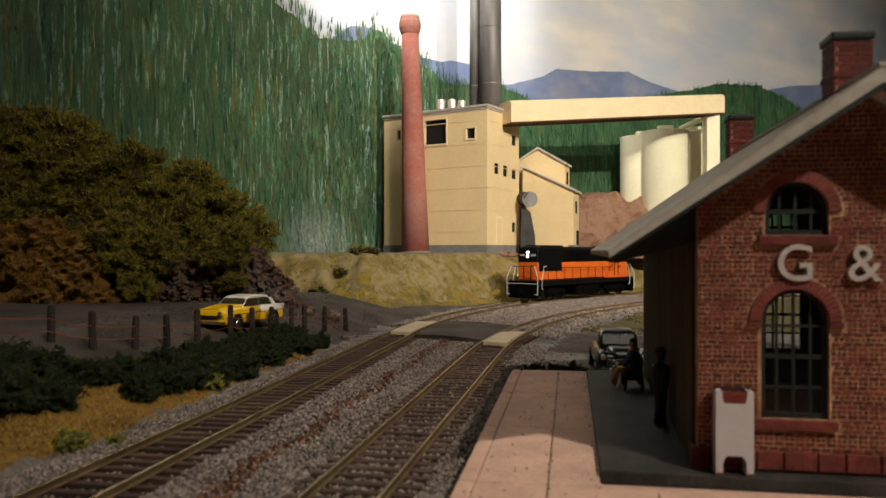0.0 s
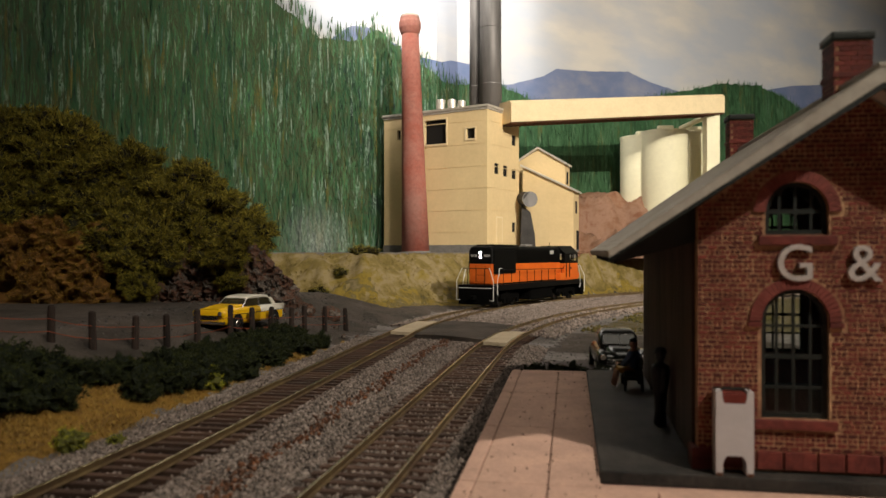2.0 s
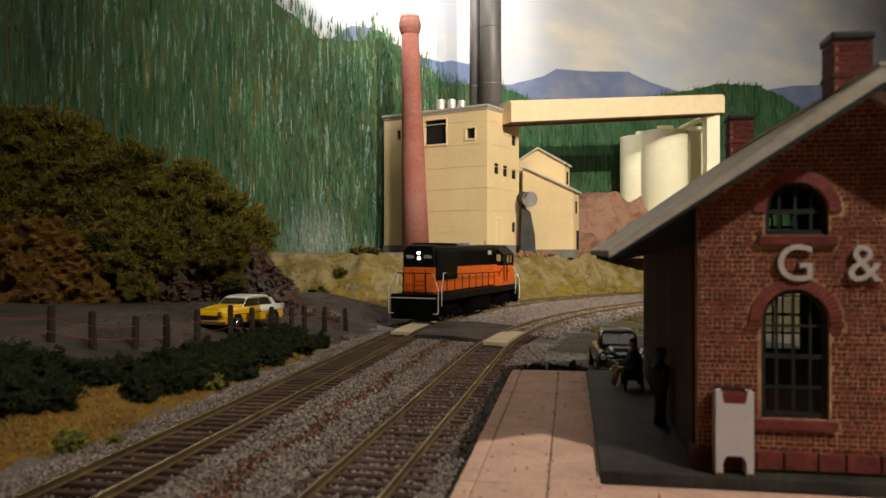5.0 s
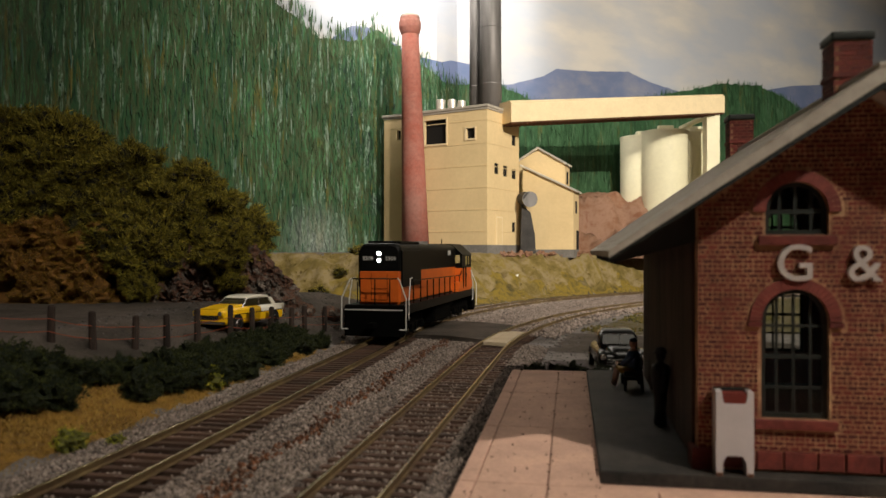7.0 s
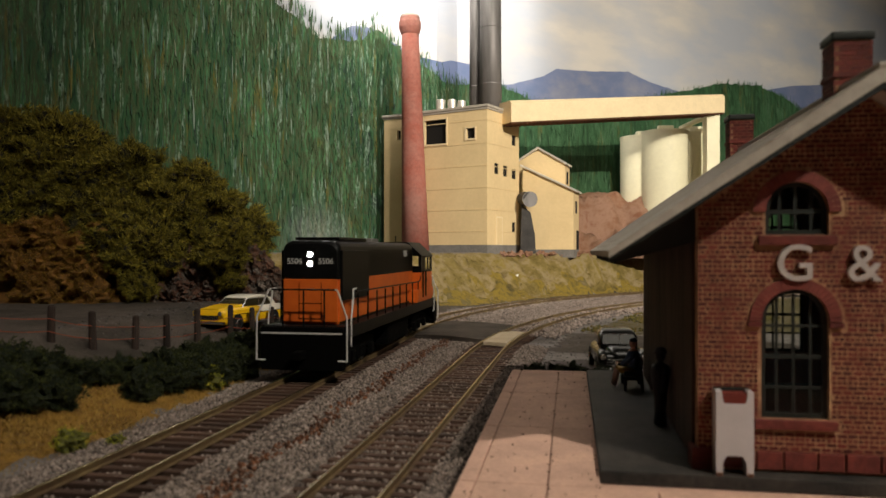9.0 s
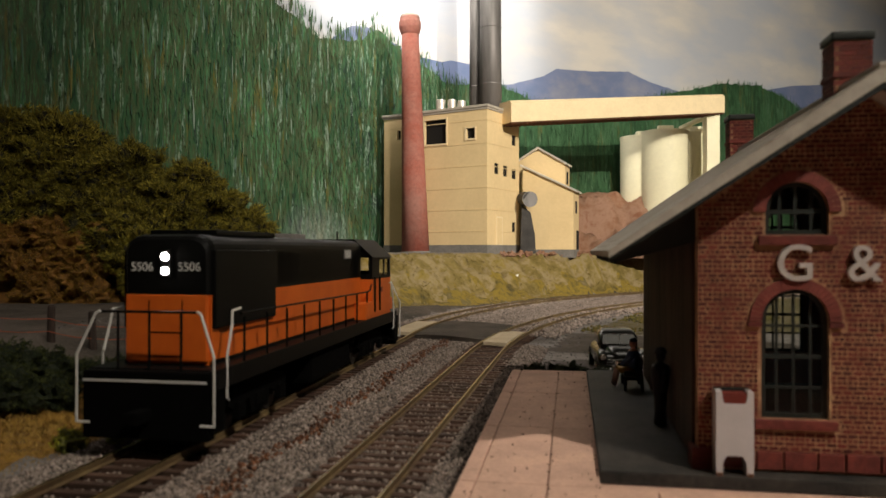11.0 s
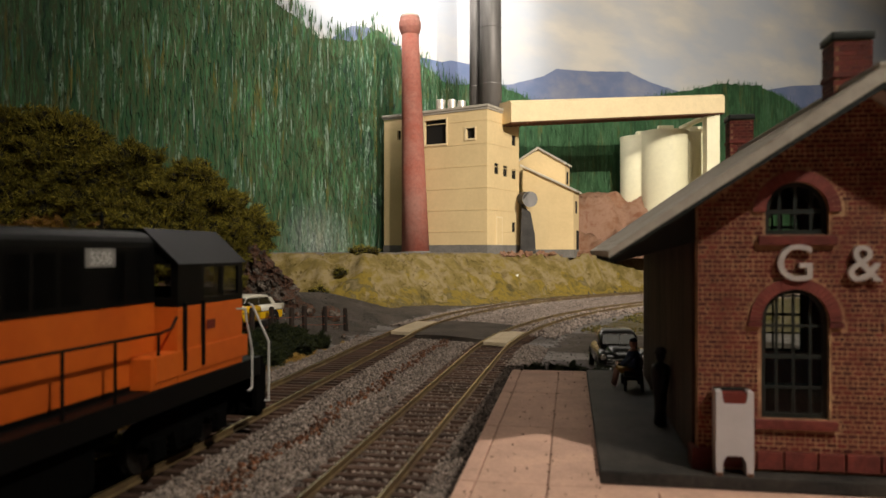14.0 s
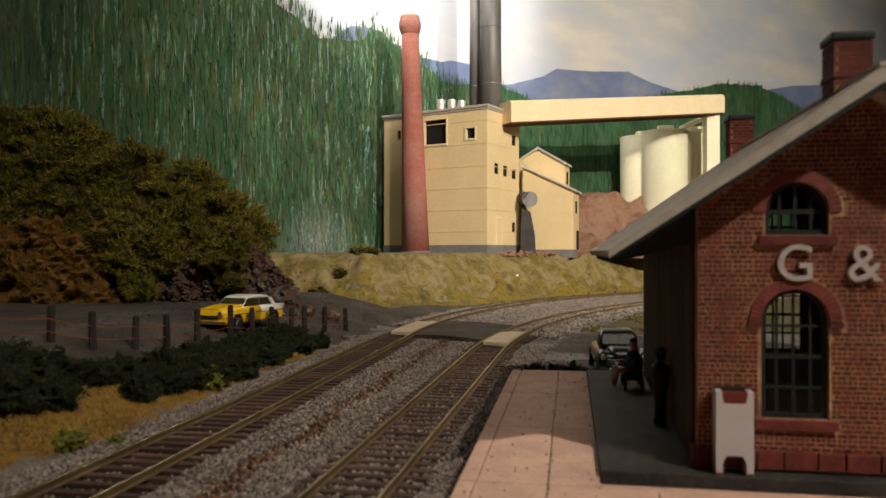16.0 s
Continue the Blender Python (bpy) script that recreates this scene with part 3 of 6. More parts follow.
def pebbles(name, count, place, size, material, label):
    """Loose stones as small eight-sided lumps."""
    rng = np.random.RandomState(count)
    base = np.array([(1, 0, 0), (-1, 0, 0), (0, 1, 0), (0, -1, 0), (0, 0, 1), (0, 0, -1)], float)
    tri = np.array([(0, 2, 4), (2, 1, 4), (1, 3, 4), (3, 0, 4), (2, 0, 5), (1, 2, 5), (3, 1, 5), (0, 3, 5)])
    p = place(rng, count)
    n = len(p)
    r = size * rng.uniform(0.5, 1.35, (n, 1, 1))
    v = base[None] * rng.uniform(0.6, 1.25, (n, 6, 1)) * r
    a = rng.uniform(0, 6.28, n)
    b = rng.uniform(-0.6, 0.6, n)
    ca, sa, cb, sb = np.cos(a)[:, None], np.sin(a)[:, None], np.cos(b)[:, None], np.sin(b)[:, None]
    x, y, z = v[..., 0], v[..., 1], v[..., 2]
    y, z = y * cb - z * sb, y * sb + z * cb
    x, y = x * ca - y * sa, x * sa + y * ca
    v = np.stack([x, y, z], -1) + p[:, None]
    f = (tri[None] + 6 * np.arange(n)[:, None, None]).reshape(-1, 3)
    return tagged(raw(name, v.reshape(-1, 3), f, material), label, "ballast", kind="stuff")


def ballast_places(rng, count):
    y = 11 + 75 * rng.rand(count) ** 1.9
    side = rng.uniform(-2.6, 10.0, count)
    mx = np.interp(y, LY, LX)
    x = mx + side
    e, es = off_track(LX, LY, x, y), off_track(SX, SY, x, y)
    keep = (e < 2.7) & (es > np.where(y < 31, -4.4, -2.7))
    under = (np.abs(e) < 1.3) | (np.abs(es) < 1.3)
    keep &= ~under | (rng.rand(count) < np.where(np.abs(es) < 1.3, 0.5, 0.2))
    cross = np.abs((x + 1.5) * 0.42 + (y - 46) * 0.907)
    keep &= ~((cross < 3.4) & (np.abs(e) > 0.9))
    z = np.where(under, np.where(np.abs(es) < 1.3, -0.3, -0.34), -0.3) + 0.1 * rng.rand(count) * np.where(under, 0.6, 1)
    edge = smooth_step(1.9, 2.7, np.maximum(e, -es))
    return np.stack([x, y, z - 0.12 * edge], -1)[keep]


pebbles("ballast", 175000, ballast_places, 0.047, "ballast", "grey and tan crushed-stone ballast along the tracks")


def far_ballast_places(rng, count):
    s = 30 + 62 * rng.rand(count) ** 1.2
    side = rng.uniform(-2.5, 2.5, count)
    pick = rng.rand(count) < 0.5
    out = []
    for one, off, first in zip(s, side, pick):
        x, y, th = track_point(MAIN if first else SIDING, one if first else one - 6)
        gap = abs(abs(off) - 0.755)
        if gap > 0.13:
            out.append((x + off * math.cos(th), y - off * math.sin(th), -0.2 + 0.03 * rng.rand() - 0.12 * max(0, abs(off) - 1.6)))
    return np.array(out)


pebbles("far_ballast", 16000, far_ballast_places, 0.08, "ballast", "grey ballast round the ties beyond the crossing")


def leaf_places(rng, count):
    y = 11 + 34 * rng.rand(count) ** 1.4
    x = np.interp(y, LY, LX) * 0.5 + np.interp(y, SY, SX) * 0.5 + rng.normal(0, 0.16, count) + 0.15 * np.sin(y)
    return np.stack([x, y, -0.2 + 0.05 * rng.rand(count)], -1)


M["rust"] = mat("rust_debris", (0.13, 0.05, 0.022), 0.9, vary=0.4, random_amount=0.6, island=True, second=(0.1, 0.05, 0.03))
pebbles("rusty_debris", 900, leaf_places, 0.06, "rust", "rust-brown debris in a thin line between the tracks")


def crossing():
    c = thing("level_crossing", at(0, 0, 0), "level crossing of grey asphalt with cream timber panels between the rails", "level crossing", kind="structure")
    for line, s0, s1 in ((MAIN, 24.0, 30.4), (SIDING, 19.0, 24.3)):
        for k in range(3):
            a = -0.62 + k * 0.425
            prof = [(a, -0.16), (a + 0.41, -0.16), (a + 0.41, 0.03), (a, 0.03)]
            bm = sweep(line, 0, prof, s0 - 0.15 * k, s1 + 0.1 * k, 0.49)
            bmesh.ops.holes_fill(bm, edges=bm.edges)
            part("crossing_plank", bm, "plank", c)
    for a, b, s0, s1 in ((0.95, 4.0, 23.2, 32.0),):
        bm = bmesh.new()
        rows = []
        for s in np.arange(s0, s1, 0.5):
            x, y, th = track_point(MAIN, s)
            x2, y2, th2 = track_point(SIDING, s - 2.9 - 0.06 * (s - 24))
            p, q = Vector((x + a * math.cos(th), y - a * math.sin(th), 0)), Vector((x2 - a * math.cos(th2), y2 + a * math.sin(th2), 0))
            rows.append([bm.verts.new(p.lerp(q, k / 6) + Vector((0, 0, -0.05 + 0.08 * math.sin(math.pi * k / 6) + 0.03 * noise.noise((s, k, 0))))) for k in range(7)])
        for r0, r1 in zip(rows, rows[1:]):
            for k in range(6):
                bm.faces.new((r0[k], r0[k + 1], r1[k + 1], r1[k]))
        r = bmesh.ops.extrude_face_region(bm, geom=list(bm.faces))
        bmesh.ops.translate(bm, vec=(0, 0, -0.3), verts=[v for v in r["geom"] if isinstance(v, bmesh.types.BMVert)])
        part("asphalt_ramp", bm, "asphalt", c)


crossing()
# ---- the depot, its platform and what stands on it ----
DEPOT = (5.03, 14.9, 0.4)
TURN = -9.6


def by_depot(x, y, z=0.0, rz=0.0):
    """A pose in the depot's own directions: x along its gable, y back along its side, z over the dark platform."""
    return at(*DEPOT, TURN) @ at(x, y, z, rz)


def platform():
    p = thing("platform", by_depot(0, 0), "low pink concrete platform in cast slabs beside the depot", "platform", kind="structure")
    part("base", boxes((-4.5, 8.9, -8.9, 12.5, -0.95, -0.27)), "pinkconcrete", p)
    ys = [-9, -5.4, -1.15, 3.5, 8.1, 12.6]
    for y0, y1 in zip(ys, ys[1:]):
        for x0, x1 in ((-4.25, -2.9), (-2.88, -1.9)) if y0 > -1.2 else ((-4.25, -2.9), (-2.88, -0.9), (-0.88, 1.6), (1.62, 4.2), (4.22, 6.6), (6.62, 9.0)):
            part("slab", boxes((x0, x1 - 0.012, y0, y1 - (0.35 if y1 > 12 else 0.014), -0.27, -0.13), bevel=0.012), "pinkconcrete", p)
        part("edging", boxes((-4.62, -4.27, y0, y1 - 0.012, -0.34, -0.12), bevel=0.05), "pinkconcrete", p)
    part("edging", boxes((-4.25, -1.9, 12.27, 12.6, -0.34, -0.12), bevel=0.05), "pinkconcrete", p)
    d = part("dark_platform", boxes((-1.9, 8.6, -0.5, 12.2, -0.26, 0), bevel=0.03), "blackpad", None, m=by_depot(0, 0))
    tagged(d, "dark grey paved pad under the brick depot", "platform", kind="structure")


platform()
WIN = [(1.815, 0.62, 1.03, 2.93), (1.85, 0.58, 4.6, 5.05)]
WIN += [(6.14 - c, h, a, b) for c, h, a, b in WIN]
WALL_TOP, WIDE, APEX = 5.15, 6.14, 7.28


def arched_window(parent, cx, half, z0, spring, rows, y=0.1):
    w = part("window", slab(arch(cx, half, z0, spring), [arch(cx, half - 0.09, z0 + 0.1, spring)], y, y + 0.1), "darktrim", parent, "black-green arched sash window")
    bm = bmesh.new()
    for k in (1, 2, 3):
        x = cx - half + 2 * half * k / 4
        top = spring + math.sqrt(max(half * half - (x - cx) ** 2, 0)) - 0.05
        box(bm, x - 0.026, x + 0.026, y + 0.02, y + 0.07, z0 + 0.05, top)
    for k in range(1, rows):
        z = z0 + (spring + half * 0.8 - z0) * k / rows
        t = 0.045 if k == rows // 2 else 0.026
        box(bm, cx - half + 0.05, cx + half - 0.05, y + 0.015, y + 0.075, z - t, z + t)
    part("muntins", bm, "darktrim", w)
    pane = part("pane", slab(arch(cx, half - 0.06, z0 + 0.06, spring), [], y + 0.05, y + 0.058), "glass", w)
    pane.visible_shadow = False
    return w


def voussoirs(parent, cx, half, spring, width, n, proud=0.07):
    """A ring of brick wedges over a round opening."""
    for i in range(n):
        a0, a1 = math.pi * i / n + 0.005, math.pi * (i + 1) / n - 0.005
        pts = [(cx + r * math.cos(a), spring + r * math.sin(a)) for r, a in ((half, a0), (half + width, a0), (half + width, (a0 + a1) / 2), (half + width, a1), (half, a1))]
        part("brick", prism(pts, -proud, 0.05), "ringtrim", parent)


def depot():
    d = thing("brick_depot", by_depot(0, 0), "small red brick railway depot with a grey gabled roof", "railway depot")
    outline = [(0, 0), (WIDE, 0), (WIDE, WALL_TOP), (WIDE / 2, APEX), (0, WALL_TOP)]
    holes = [arch(*w) for w in WIN]
    wall = part("gable_wall", slab(outline, holes, 0.0, 0.28), "mortar", d, "tan mortar behind red bricks")
    rear = part("rear_wall", slab(outline, [arch(*w) for w in WIN], 10.3, 10.58), "brickwall", d)
    for x0, x1, name in ((0.002, 0.28, "side_wall"), (WIDE - 0.28, WIDE - 0.002, "side_wall")):
        side = part(name, boxes((x0, x1, 0.28, 10.3, 0, WALL_TOP - 0.02)), "sidewall", d)
        bm_x = -0.06 if x0 < 1 else WIDE
        for k in range(36):
            y = 0.3 + k * 0.285
            part("board", boxes((bm_x, bm_x + 0.062, y, y + 0.26, 0.12, WALL_TOP - 0.05), bevel=0.006), "sidewall", side)
    for c, h, a, b in WIN:
        arched_window(d, c, h, a, b, 4 if a < 3 else 2, 10.42)
    part("ceiling_boards", boxes((0.3, WIDE - 0.3, 0.3, 10.2, 3.9, 4.0)), "sidewall", d)
    for x0, x1 in ((-0.12, 0.3), (WIDE - 0.3, WIDE + 0.12)):
        part("corner_base", boxes((x0, x1, -0.1, 0.4, 0, 0.42), bevel=0.02), "redtrim", d)
    # floor coloured near-black, so the room's darkness is painted on
    part("inner_floor", boxes((0.3, WIDE - 0.3, 0.3, 10.2, 0.004, 0.05)), "hole", d)
    for c, h, a, b in WIN:
        low = a < 3
        arched_window(d, c, h, a, b, 4 if low else 2)
        voussoirs(d, c, h, b, 0.22, 26 if low else 22, proud=0.05)
        if low:
            for s in (-1, 1):
                part("impost", boxes((min(c + s * h, c + s * (h + 0.26)), max(c + s * h, c + s * (h + 0.26)), -0.065, 0.04, b - 0.12, b - 0.02), bevel=0.01), "redtrim", d)
        part("window_sill", boxes((c - h - 0.14, c + h + 0.14, -0.1, 0.1, a - 0.2, a - 0.01), bevel=0.02), "redtrim", d)
    x = -0.02
    k = 0
    while x < WIDE:
        w = 0.62 if k % 2 else 0.5
        part("base_block", boxes((x, min(x + w, WIDE + 0.02) - 0.035, -0.1, 0.02, 0.06, 0.4), bevel=0.015), "redtrim", d)
        x, k = x + w, k + 1
    # roof
    pitch = math.atan(0.69)
    for s in (-1, 1):
        cx = WIDE / 2
        top = lambda x: 7.62 - 0.69 * abs(x - cx)
        e = cx + s * 4.82
        pts = [(cx, top(cx)), (e, top(e)), (e, top(e) - 0.13), (cx, top(cx) - 0.3)]
        r = part("roof_slope", prism(pts, -0.92, 12.2), "roof", d, "weathered grey roof slope")
        for k in range(26):
            x0 = cx + s * (0.05 + 4.74 * k / 26)
            x1 = cx + s * (0.05 + 4.74 * (k + 1) / 26 + 0.05)
            part("roof_strip", prism([(x0, top(x0) + 0.006), (x1, top(x1) + 0.02), (x1, top(x1) - 0.01), (x0, top(x0) - 0.01)], -0.93, 12.21), "roof", r)
        for y in np.arange(0.2, 11.5, 1.28):
            part("rafter_tail", prism([(cx + s * 3.0, top(e) + 0.95), (e - s * 0.15, top(e) - 0.12), (e - s * 0.15, top(e) - 0.26), (cx + s * 3.0, top(e) + 0.2)], y, y + 0.12), "darktrim", d)
        part("barge_board", prism([(cx, top(cx) - 0.29), (e, top(e) - 0.12), (e, top(e) - 0.2), (cx, top(cx) - 0.42)], -0.9, -0.8), "darktrim", d)
    part("ridge_cap", boxes((WIDE / 2 - 0.1, WIDE / 2 + 0.1, -0.94, 12.22, 7.58, 7.68), bevel=0.03), "roof", d)
    part("soffit", prism([(0.1, WALL_TOP), (WIDE / 2, APEX - 0.02), (WIDE - 0.1, WALL_TOP), (WIDE / 2, APEX + 0.02)], 0.3, 11.9), "darktrim", d)
    for cx, y in ((WIDE / 2 + 0.17, 1.45), (WIDE / 2 + 0.03, 11.0)):
        ch = part("chimney", boxes((cx - 0.36, cx + 0.36, y - 0.36, y + 0.36, 6.9, 8.66)), "mortar", d, "red brick chimney with a dark cap")
        chimney_bricks(ch, cx, y, 6.9, 8.66, 0.36)
        part("corbel", boxes((cx - 0.4, cx + 0.4, y - 0.4, y + 0.4, 7.85, 7.96), bevel=0.015), "brick", ch)
        part("cap", boxes((cx - 0.42, cx + 0.42, y - 0.42, y + 0.42, 8.62, 8.8), bevel=0.05), "darktrim", ch)
    letters(d)
    return d


def chimney_bricks(parent, cx, cy, z0, z1, half):
    verts, faces = [], []
    rows = int((z1 - z0) / 0.1)
    for r in range(rows):
        z = z0 + r * 0.1
        for side in range(4):
            a = -half - 0.012 + (0.11 if r % 2 else 0)
            while a < half:
                b = min(a + 0.21, half + 0.012)
                p = [(a, -half - 0.014), (b, -half - 0.014), (b, -half + 0.02), (a, -half + 0.02)]
                i = len(verts)
                for zz in (z, z + 0.086):
                    for x, y in p:
                        for _ in range(side):
                            x, y = -y, x
                        verts.append((cx + x, cy + y, zz))
                faces += [(i, i + 1, i + 5, i + 4), (i + 1, i + 2, i + 6, i + 5), (i + 3, i, i + 4, i + 7), (i + 4, i + 5, i + 6, i + 7), (i + 1, i, i + 3, i + 2)]
                a += 0.225
    tagged(raw("chimney_bricks", verts, faces, "brickwall", parent), kind="stuff")


def letters(parent):
    for ch, x in (("G", 1.8), ("&", 3.03)):
        cu = bpy.data.curves.new("letter", "FONT")
        cu.body, cu.size, cu.extrude, cu.bevel_depth, cu.align_x = ch, 1.0 * S, 0.05 * S, 0.004 * S, "CENTER"
        cu.materials.append(M["lettering"])
        ob = new("letter", cu)
        ob.parent = parent
        ob.matrix_basis = at(x, -0.06, 3.72) @ pose(0, 0, 0, 90)
        ob["label"] = "raised off-white letter on the brick gable"


depot()


def mailbox():
    m = thing("mailbox", by_depot(0.61, -0.28, 0), "white street mailbox with a dark red hopper, on short legs", "mailbox")
    w, h = 0.345, 1.6
    leg = [(-w, 0), (-w + 0.13, 0), (-w + 0.13, 0.26), (-w + 0.2, 0.38), (w - 0.2, 0.38), (w - 0.13, 0.26), (w - 0.13, 0), (w, 0), (w, h), (w - 0.11, h + 0.02), (w - 0.12, h - 0.1), (w - 0.15, h - 0.22), (-w + 0.15, h - 0.22), (-w + 0.12, h - 0.1), (-w + 0.11, h + 0.02), (-w, h)]
    part("body", prism(leg, -0.18, 0.2), "mailwhite", m)
    part("hopper", boxes((-w + 0.1, w - 0.1, -0.16, 0.19, h - 0.24, h - 0.02), bevel=0.03), "mailred", m, "dark red hopper door")
    part("rim", boxes((-w + 0.02, w - 0.02, 0.1, 0.2, h - 0.03, h + 0.03), bevel=0.015), "darktrim", m)
    for x in (-w + 0.065, w - 0.065):
        part("foot", boxes((x - 0.06, x + 0.06, -0.2, 0.2, 0, 0.06), bevel=0.01), "rust", m, "rusty foot")


mailbox()


def bench():
    b = thing("bench", by_depot(-0.45, 8.8, 0), "dark wooden bench against the depot wall", "bench")
    for k in range(4):
        part("seat_slat", boxes((-0.42 + k * 0.13, -0.31 + k * 0.13, -0.75, 0.75, 0.4, 0.45), bevel=0.008), "darktrim", b)
    for k in range(3):
        part("back_slat", boxes((0.1, 0.14, -0.75, 0.75, 0.55 + k * 0.14, 0.66 + k * 0.14), bevel=0.008), "darktrim", b)
    for y in (-0.7, 0.64):
        part("end_frame", prism([(-0.42, 0), (-0.34, 0), (-0.3, 0.33), (0.06, 0.33), (0.1, 0), (0.18, 0), (0.15, 1.0), (0.08, 1.0), (0.06, 0.62), (-0.4, 0.62), (-0.42, 0.56)], y, y + 0.06), "darktrim", b)


bench()


def figurines():
    """Painted plastic figures, each one plain mesh."""
    bm = lathe([(0.1, 0), (0.16, 0.05), (0.13, 0.4), (0.17, 0.85), (0.21, 1.05), (0.24, 1.35), (0.2, 1.5), (0.08, 1.55), (0.075, 1.6), (0.11, 1.66), (0.12, 1.76), (0.16, 1.8), (0.15, 1.83), (0.1, 1.92), (0.02, 1.94)], 12)
    for y in (-0.24, 0.24):
        tube(bm, (0, y, 1.42), (-0.08, y * 1.1, 0.85), 0.07, 0.055, 8)
    f = part("figurine", bm, "fignavy", None, m=by_depot(-0.3, 3.6, 0.0, 20), smooth=True)
    tagged(f, "dark navy painted standing figurine on the platform", "figurine")
    bm = lathe([(0.17, 0.44), (0.2, 0.6), (0.18, 0.8), (0.22, 1.0), (0.16, 1.14), (0.07, 1.18), (0.07, 1.24), (0.115, 1.3), (0.13, 1.42), (0.1, 1.52), (0.02, 1.55)], 12)
    for y in (-0.1, 0.1):
        tube(bm, (0.0, y, 0.53), (-0.5, y * 1.2, 0.55), 0.11, 0.09, 8)
        tube(bm, (-0.5, y * 1.2, 0.55), (-0.62, y * 1.2, 0.06), 0.08, 0.06, 8)
        tube(bm, (0, y * 2.2, 1.05), (-0.35, y * 1.2, 0.68), 0.06, 0.05, 8)
    f = part("figurine", bm, ["figblue", "figskirt", "figskin", "fignavy"], None, m=by_depot(-0.52, 8.9, 0.01, 8), smooth=True)
    for face in f.data.polygons:
        x, z = face.center.x / S, face.center.z / S
        face.material_index = 3 if z > 1.42 else 2 if z > 1.15 or z < 0.38 else 1 if z < 0.66 and x < -0.1 else 0
    tagged(f, "blue painted seated figurine on the bench", "figurine")


figurines()
# ---- the mill on its terrace ----
GRADE = 4.5


def mill():
    # local x runs along the front to the right, y goes back; origin at the corner of the two seen walls
    m = thing("mill_building", at(4.8, 82, GRADE, -32), "tall cream-sided mill building with small dark windows on a grey base", "mill building")
    L, D, H = 13.9, 7.8, 15.9
    openings = ((-8.1, 12.3, 2.9, 2.75), (-2.6, 12.6, 1.1, 1.15), (-12.0, 13.2, 0.5, 1.1))
    part("front_wall", slab([(-L, 0), (0, 0), (0, H), (-L, H)], [[(x, z), (x + w, z), (x + w, z + h), (x, z + h)] for x, z, w, h in openings], 0.0, 0.3), "cream", m)
    lights = ((1.7, 8.75, 1.0, 1.2), (3.8, 8.65, 1.05, 1.2), (5.95, 8.55, 1.1, 1.1), (5.95, 12.4, 1.05, 1.2), (6.0, 2.3, 0.9, 1.2))
    bm = slab([(0.3, 0), (D, 0), (D, H - 0.4), (0.3, H)], [[(a, z), (a + w, z), (a + w, z + h), (a, z + h)] for a, z, w, h in lights], 0, 0.3)
    bm.transform(Matrix.Rotation(radians(90), 4, "Z"))
    part("side_wall", bm, "cream", m)
    bm = bmesh.new()
    lo = [bm.verts.new((x, y, z)) for z in (0, H - 0.4) for x, y in ((-L, 0.9), (-0.3, D - 0.2), (-0.3, D), (-L, 1.1))]
    for f in ((0, 1, 2, 3), (7, 6, 5, 4), (0, 4, 5, 1), (1, 5, 6, 2), (2, 6, 7, 3), (3, 7, 4, 0)):
        bm.faces.new([lo[i] for i in f])
    part("rear_wall", bm, "cream", m)
    part("left_wall", boxes((-L, -L + 0.3, 0.3, 0.9, 0, H)), "cream", m)
    # near-black strip, coloured as unlit depth
    part("floor_inside", prism([(-L + 0.4, 0.0), (-0.4, 0.0), (-0.4, 0.1), (-L + 0.4, 0.1)], 0.32, 0.85), "hole", m)
    # added black panels fill the openings, painting the darkness of the rooms behind
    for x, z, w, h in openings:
        part("window_void", boxes((x - 0.1, x + w + 0.1, 0.31, 0.36, z - 0.1, z + h + 0.1)), "hole", m, "black panel standing in for the unlit room behind the window")
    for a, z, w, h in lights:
        part("window_void", boxes((-0.2, -0.12, a, a + w, z, z + h)), "hole", m, "black panel standing in for the unlit room behind the window")
    part("base_course", boxes((-L - 0.06, 0.06, -0.08, 0.02, -0.6, 0.85), (-0.02, 0.08, 0.02, D, -0.6, 0.85)), "slab", m, "grey concrete base")
    bm = bmesh.new()
    lo = [bm.verts.new((x, y, z)) for z in (H, H + 0.3) for x, y in ((-L - 0.22, -0.22), (0.22, -0.22), (0.22, D + 0.2), (-L - 0.22, 1.2))]
    for f in ((0, 1, 2, 3), (7, 6, 5, 4), (0, 4, 5, 1), (1, 5, 6, 2), (2, 6, 7, 3), (3, 7, 4, 0)):
        bm.faces.new([lo[i] for i in f])
    bmesh.ops.bevel(bm, geom=list(bm.edges), offset=0.04, segments=1, affect="EDGES")
    part("roof", bm, "roof", m, "weathered grey roof slab")
    part("fascia", boxes((-L - 0.1, 0.1, -0.1, 0.0, H - 0.22, H), (0.0, 0.1, 0.0, D, H - 0.22, H)), "roof", m)
    for z in (2.3, 4.7, 7.1, 9.5, 11.95, 14.5):
        part("belt_course", boxes((-L + 0.01, 0.0, -0.035, 0.0, z, z + 0.07)), "cream", m)
        part("belt_course", boxes((0.0, 0.035, 0.0, D, z, z + 0.07)), "cream", m)
    for x0, z0, w, h in openings[:2]:
        part("window_frame", slab([(x0 - 0.2, z0 - 0.2), (x0 + w + 0.14, z0 - 0.2), (x0 + w + 0.14, z0 + h + 0.12), (x0 - 0.2, z0 + h + 0.12)], [[(x0, z0), (x0 + w, z0), (x0 + w, z0 + h), (x0, z0 + h)]], -0.1, 0.02), "creamtrim", m)
    dr = part("door", boxes((0.0, 0.09, 2.0, 3.5, 0.85, 4.05)), "creamtrim", m, "pale panel door with a frame")
    part("door_leaf", boxes((0.085, 0.12, 2.2, 3.3, 0.95, 3.85)), "cream", dr)
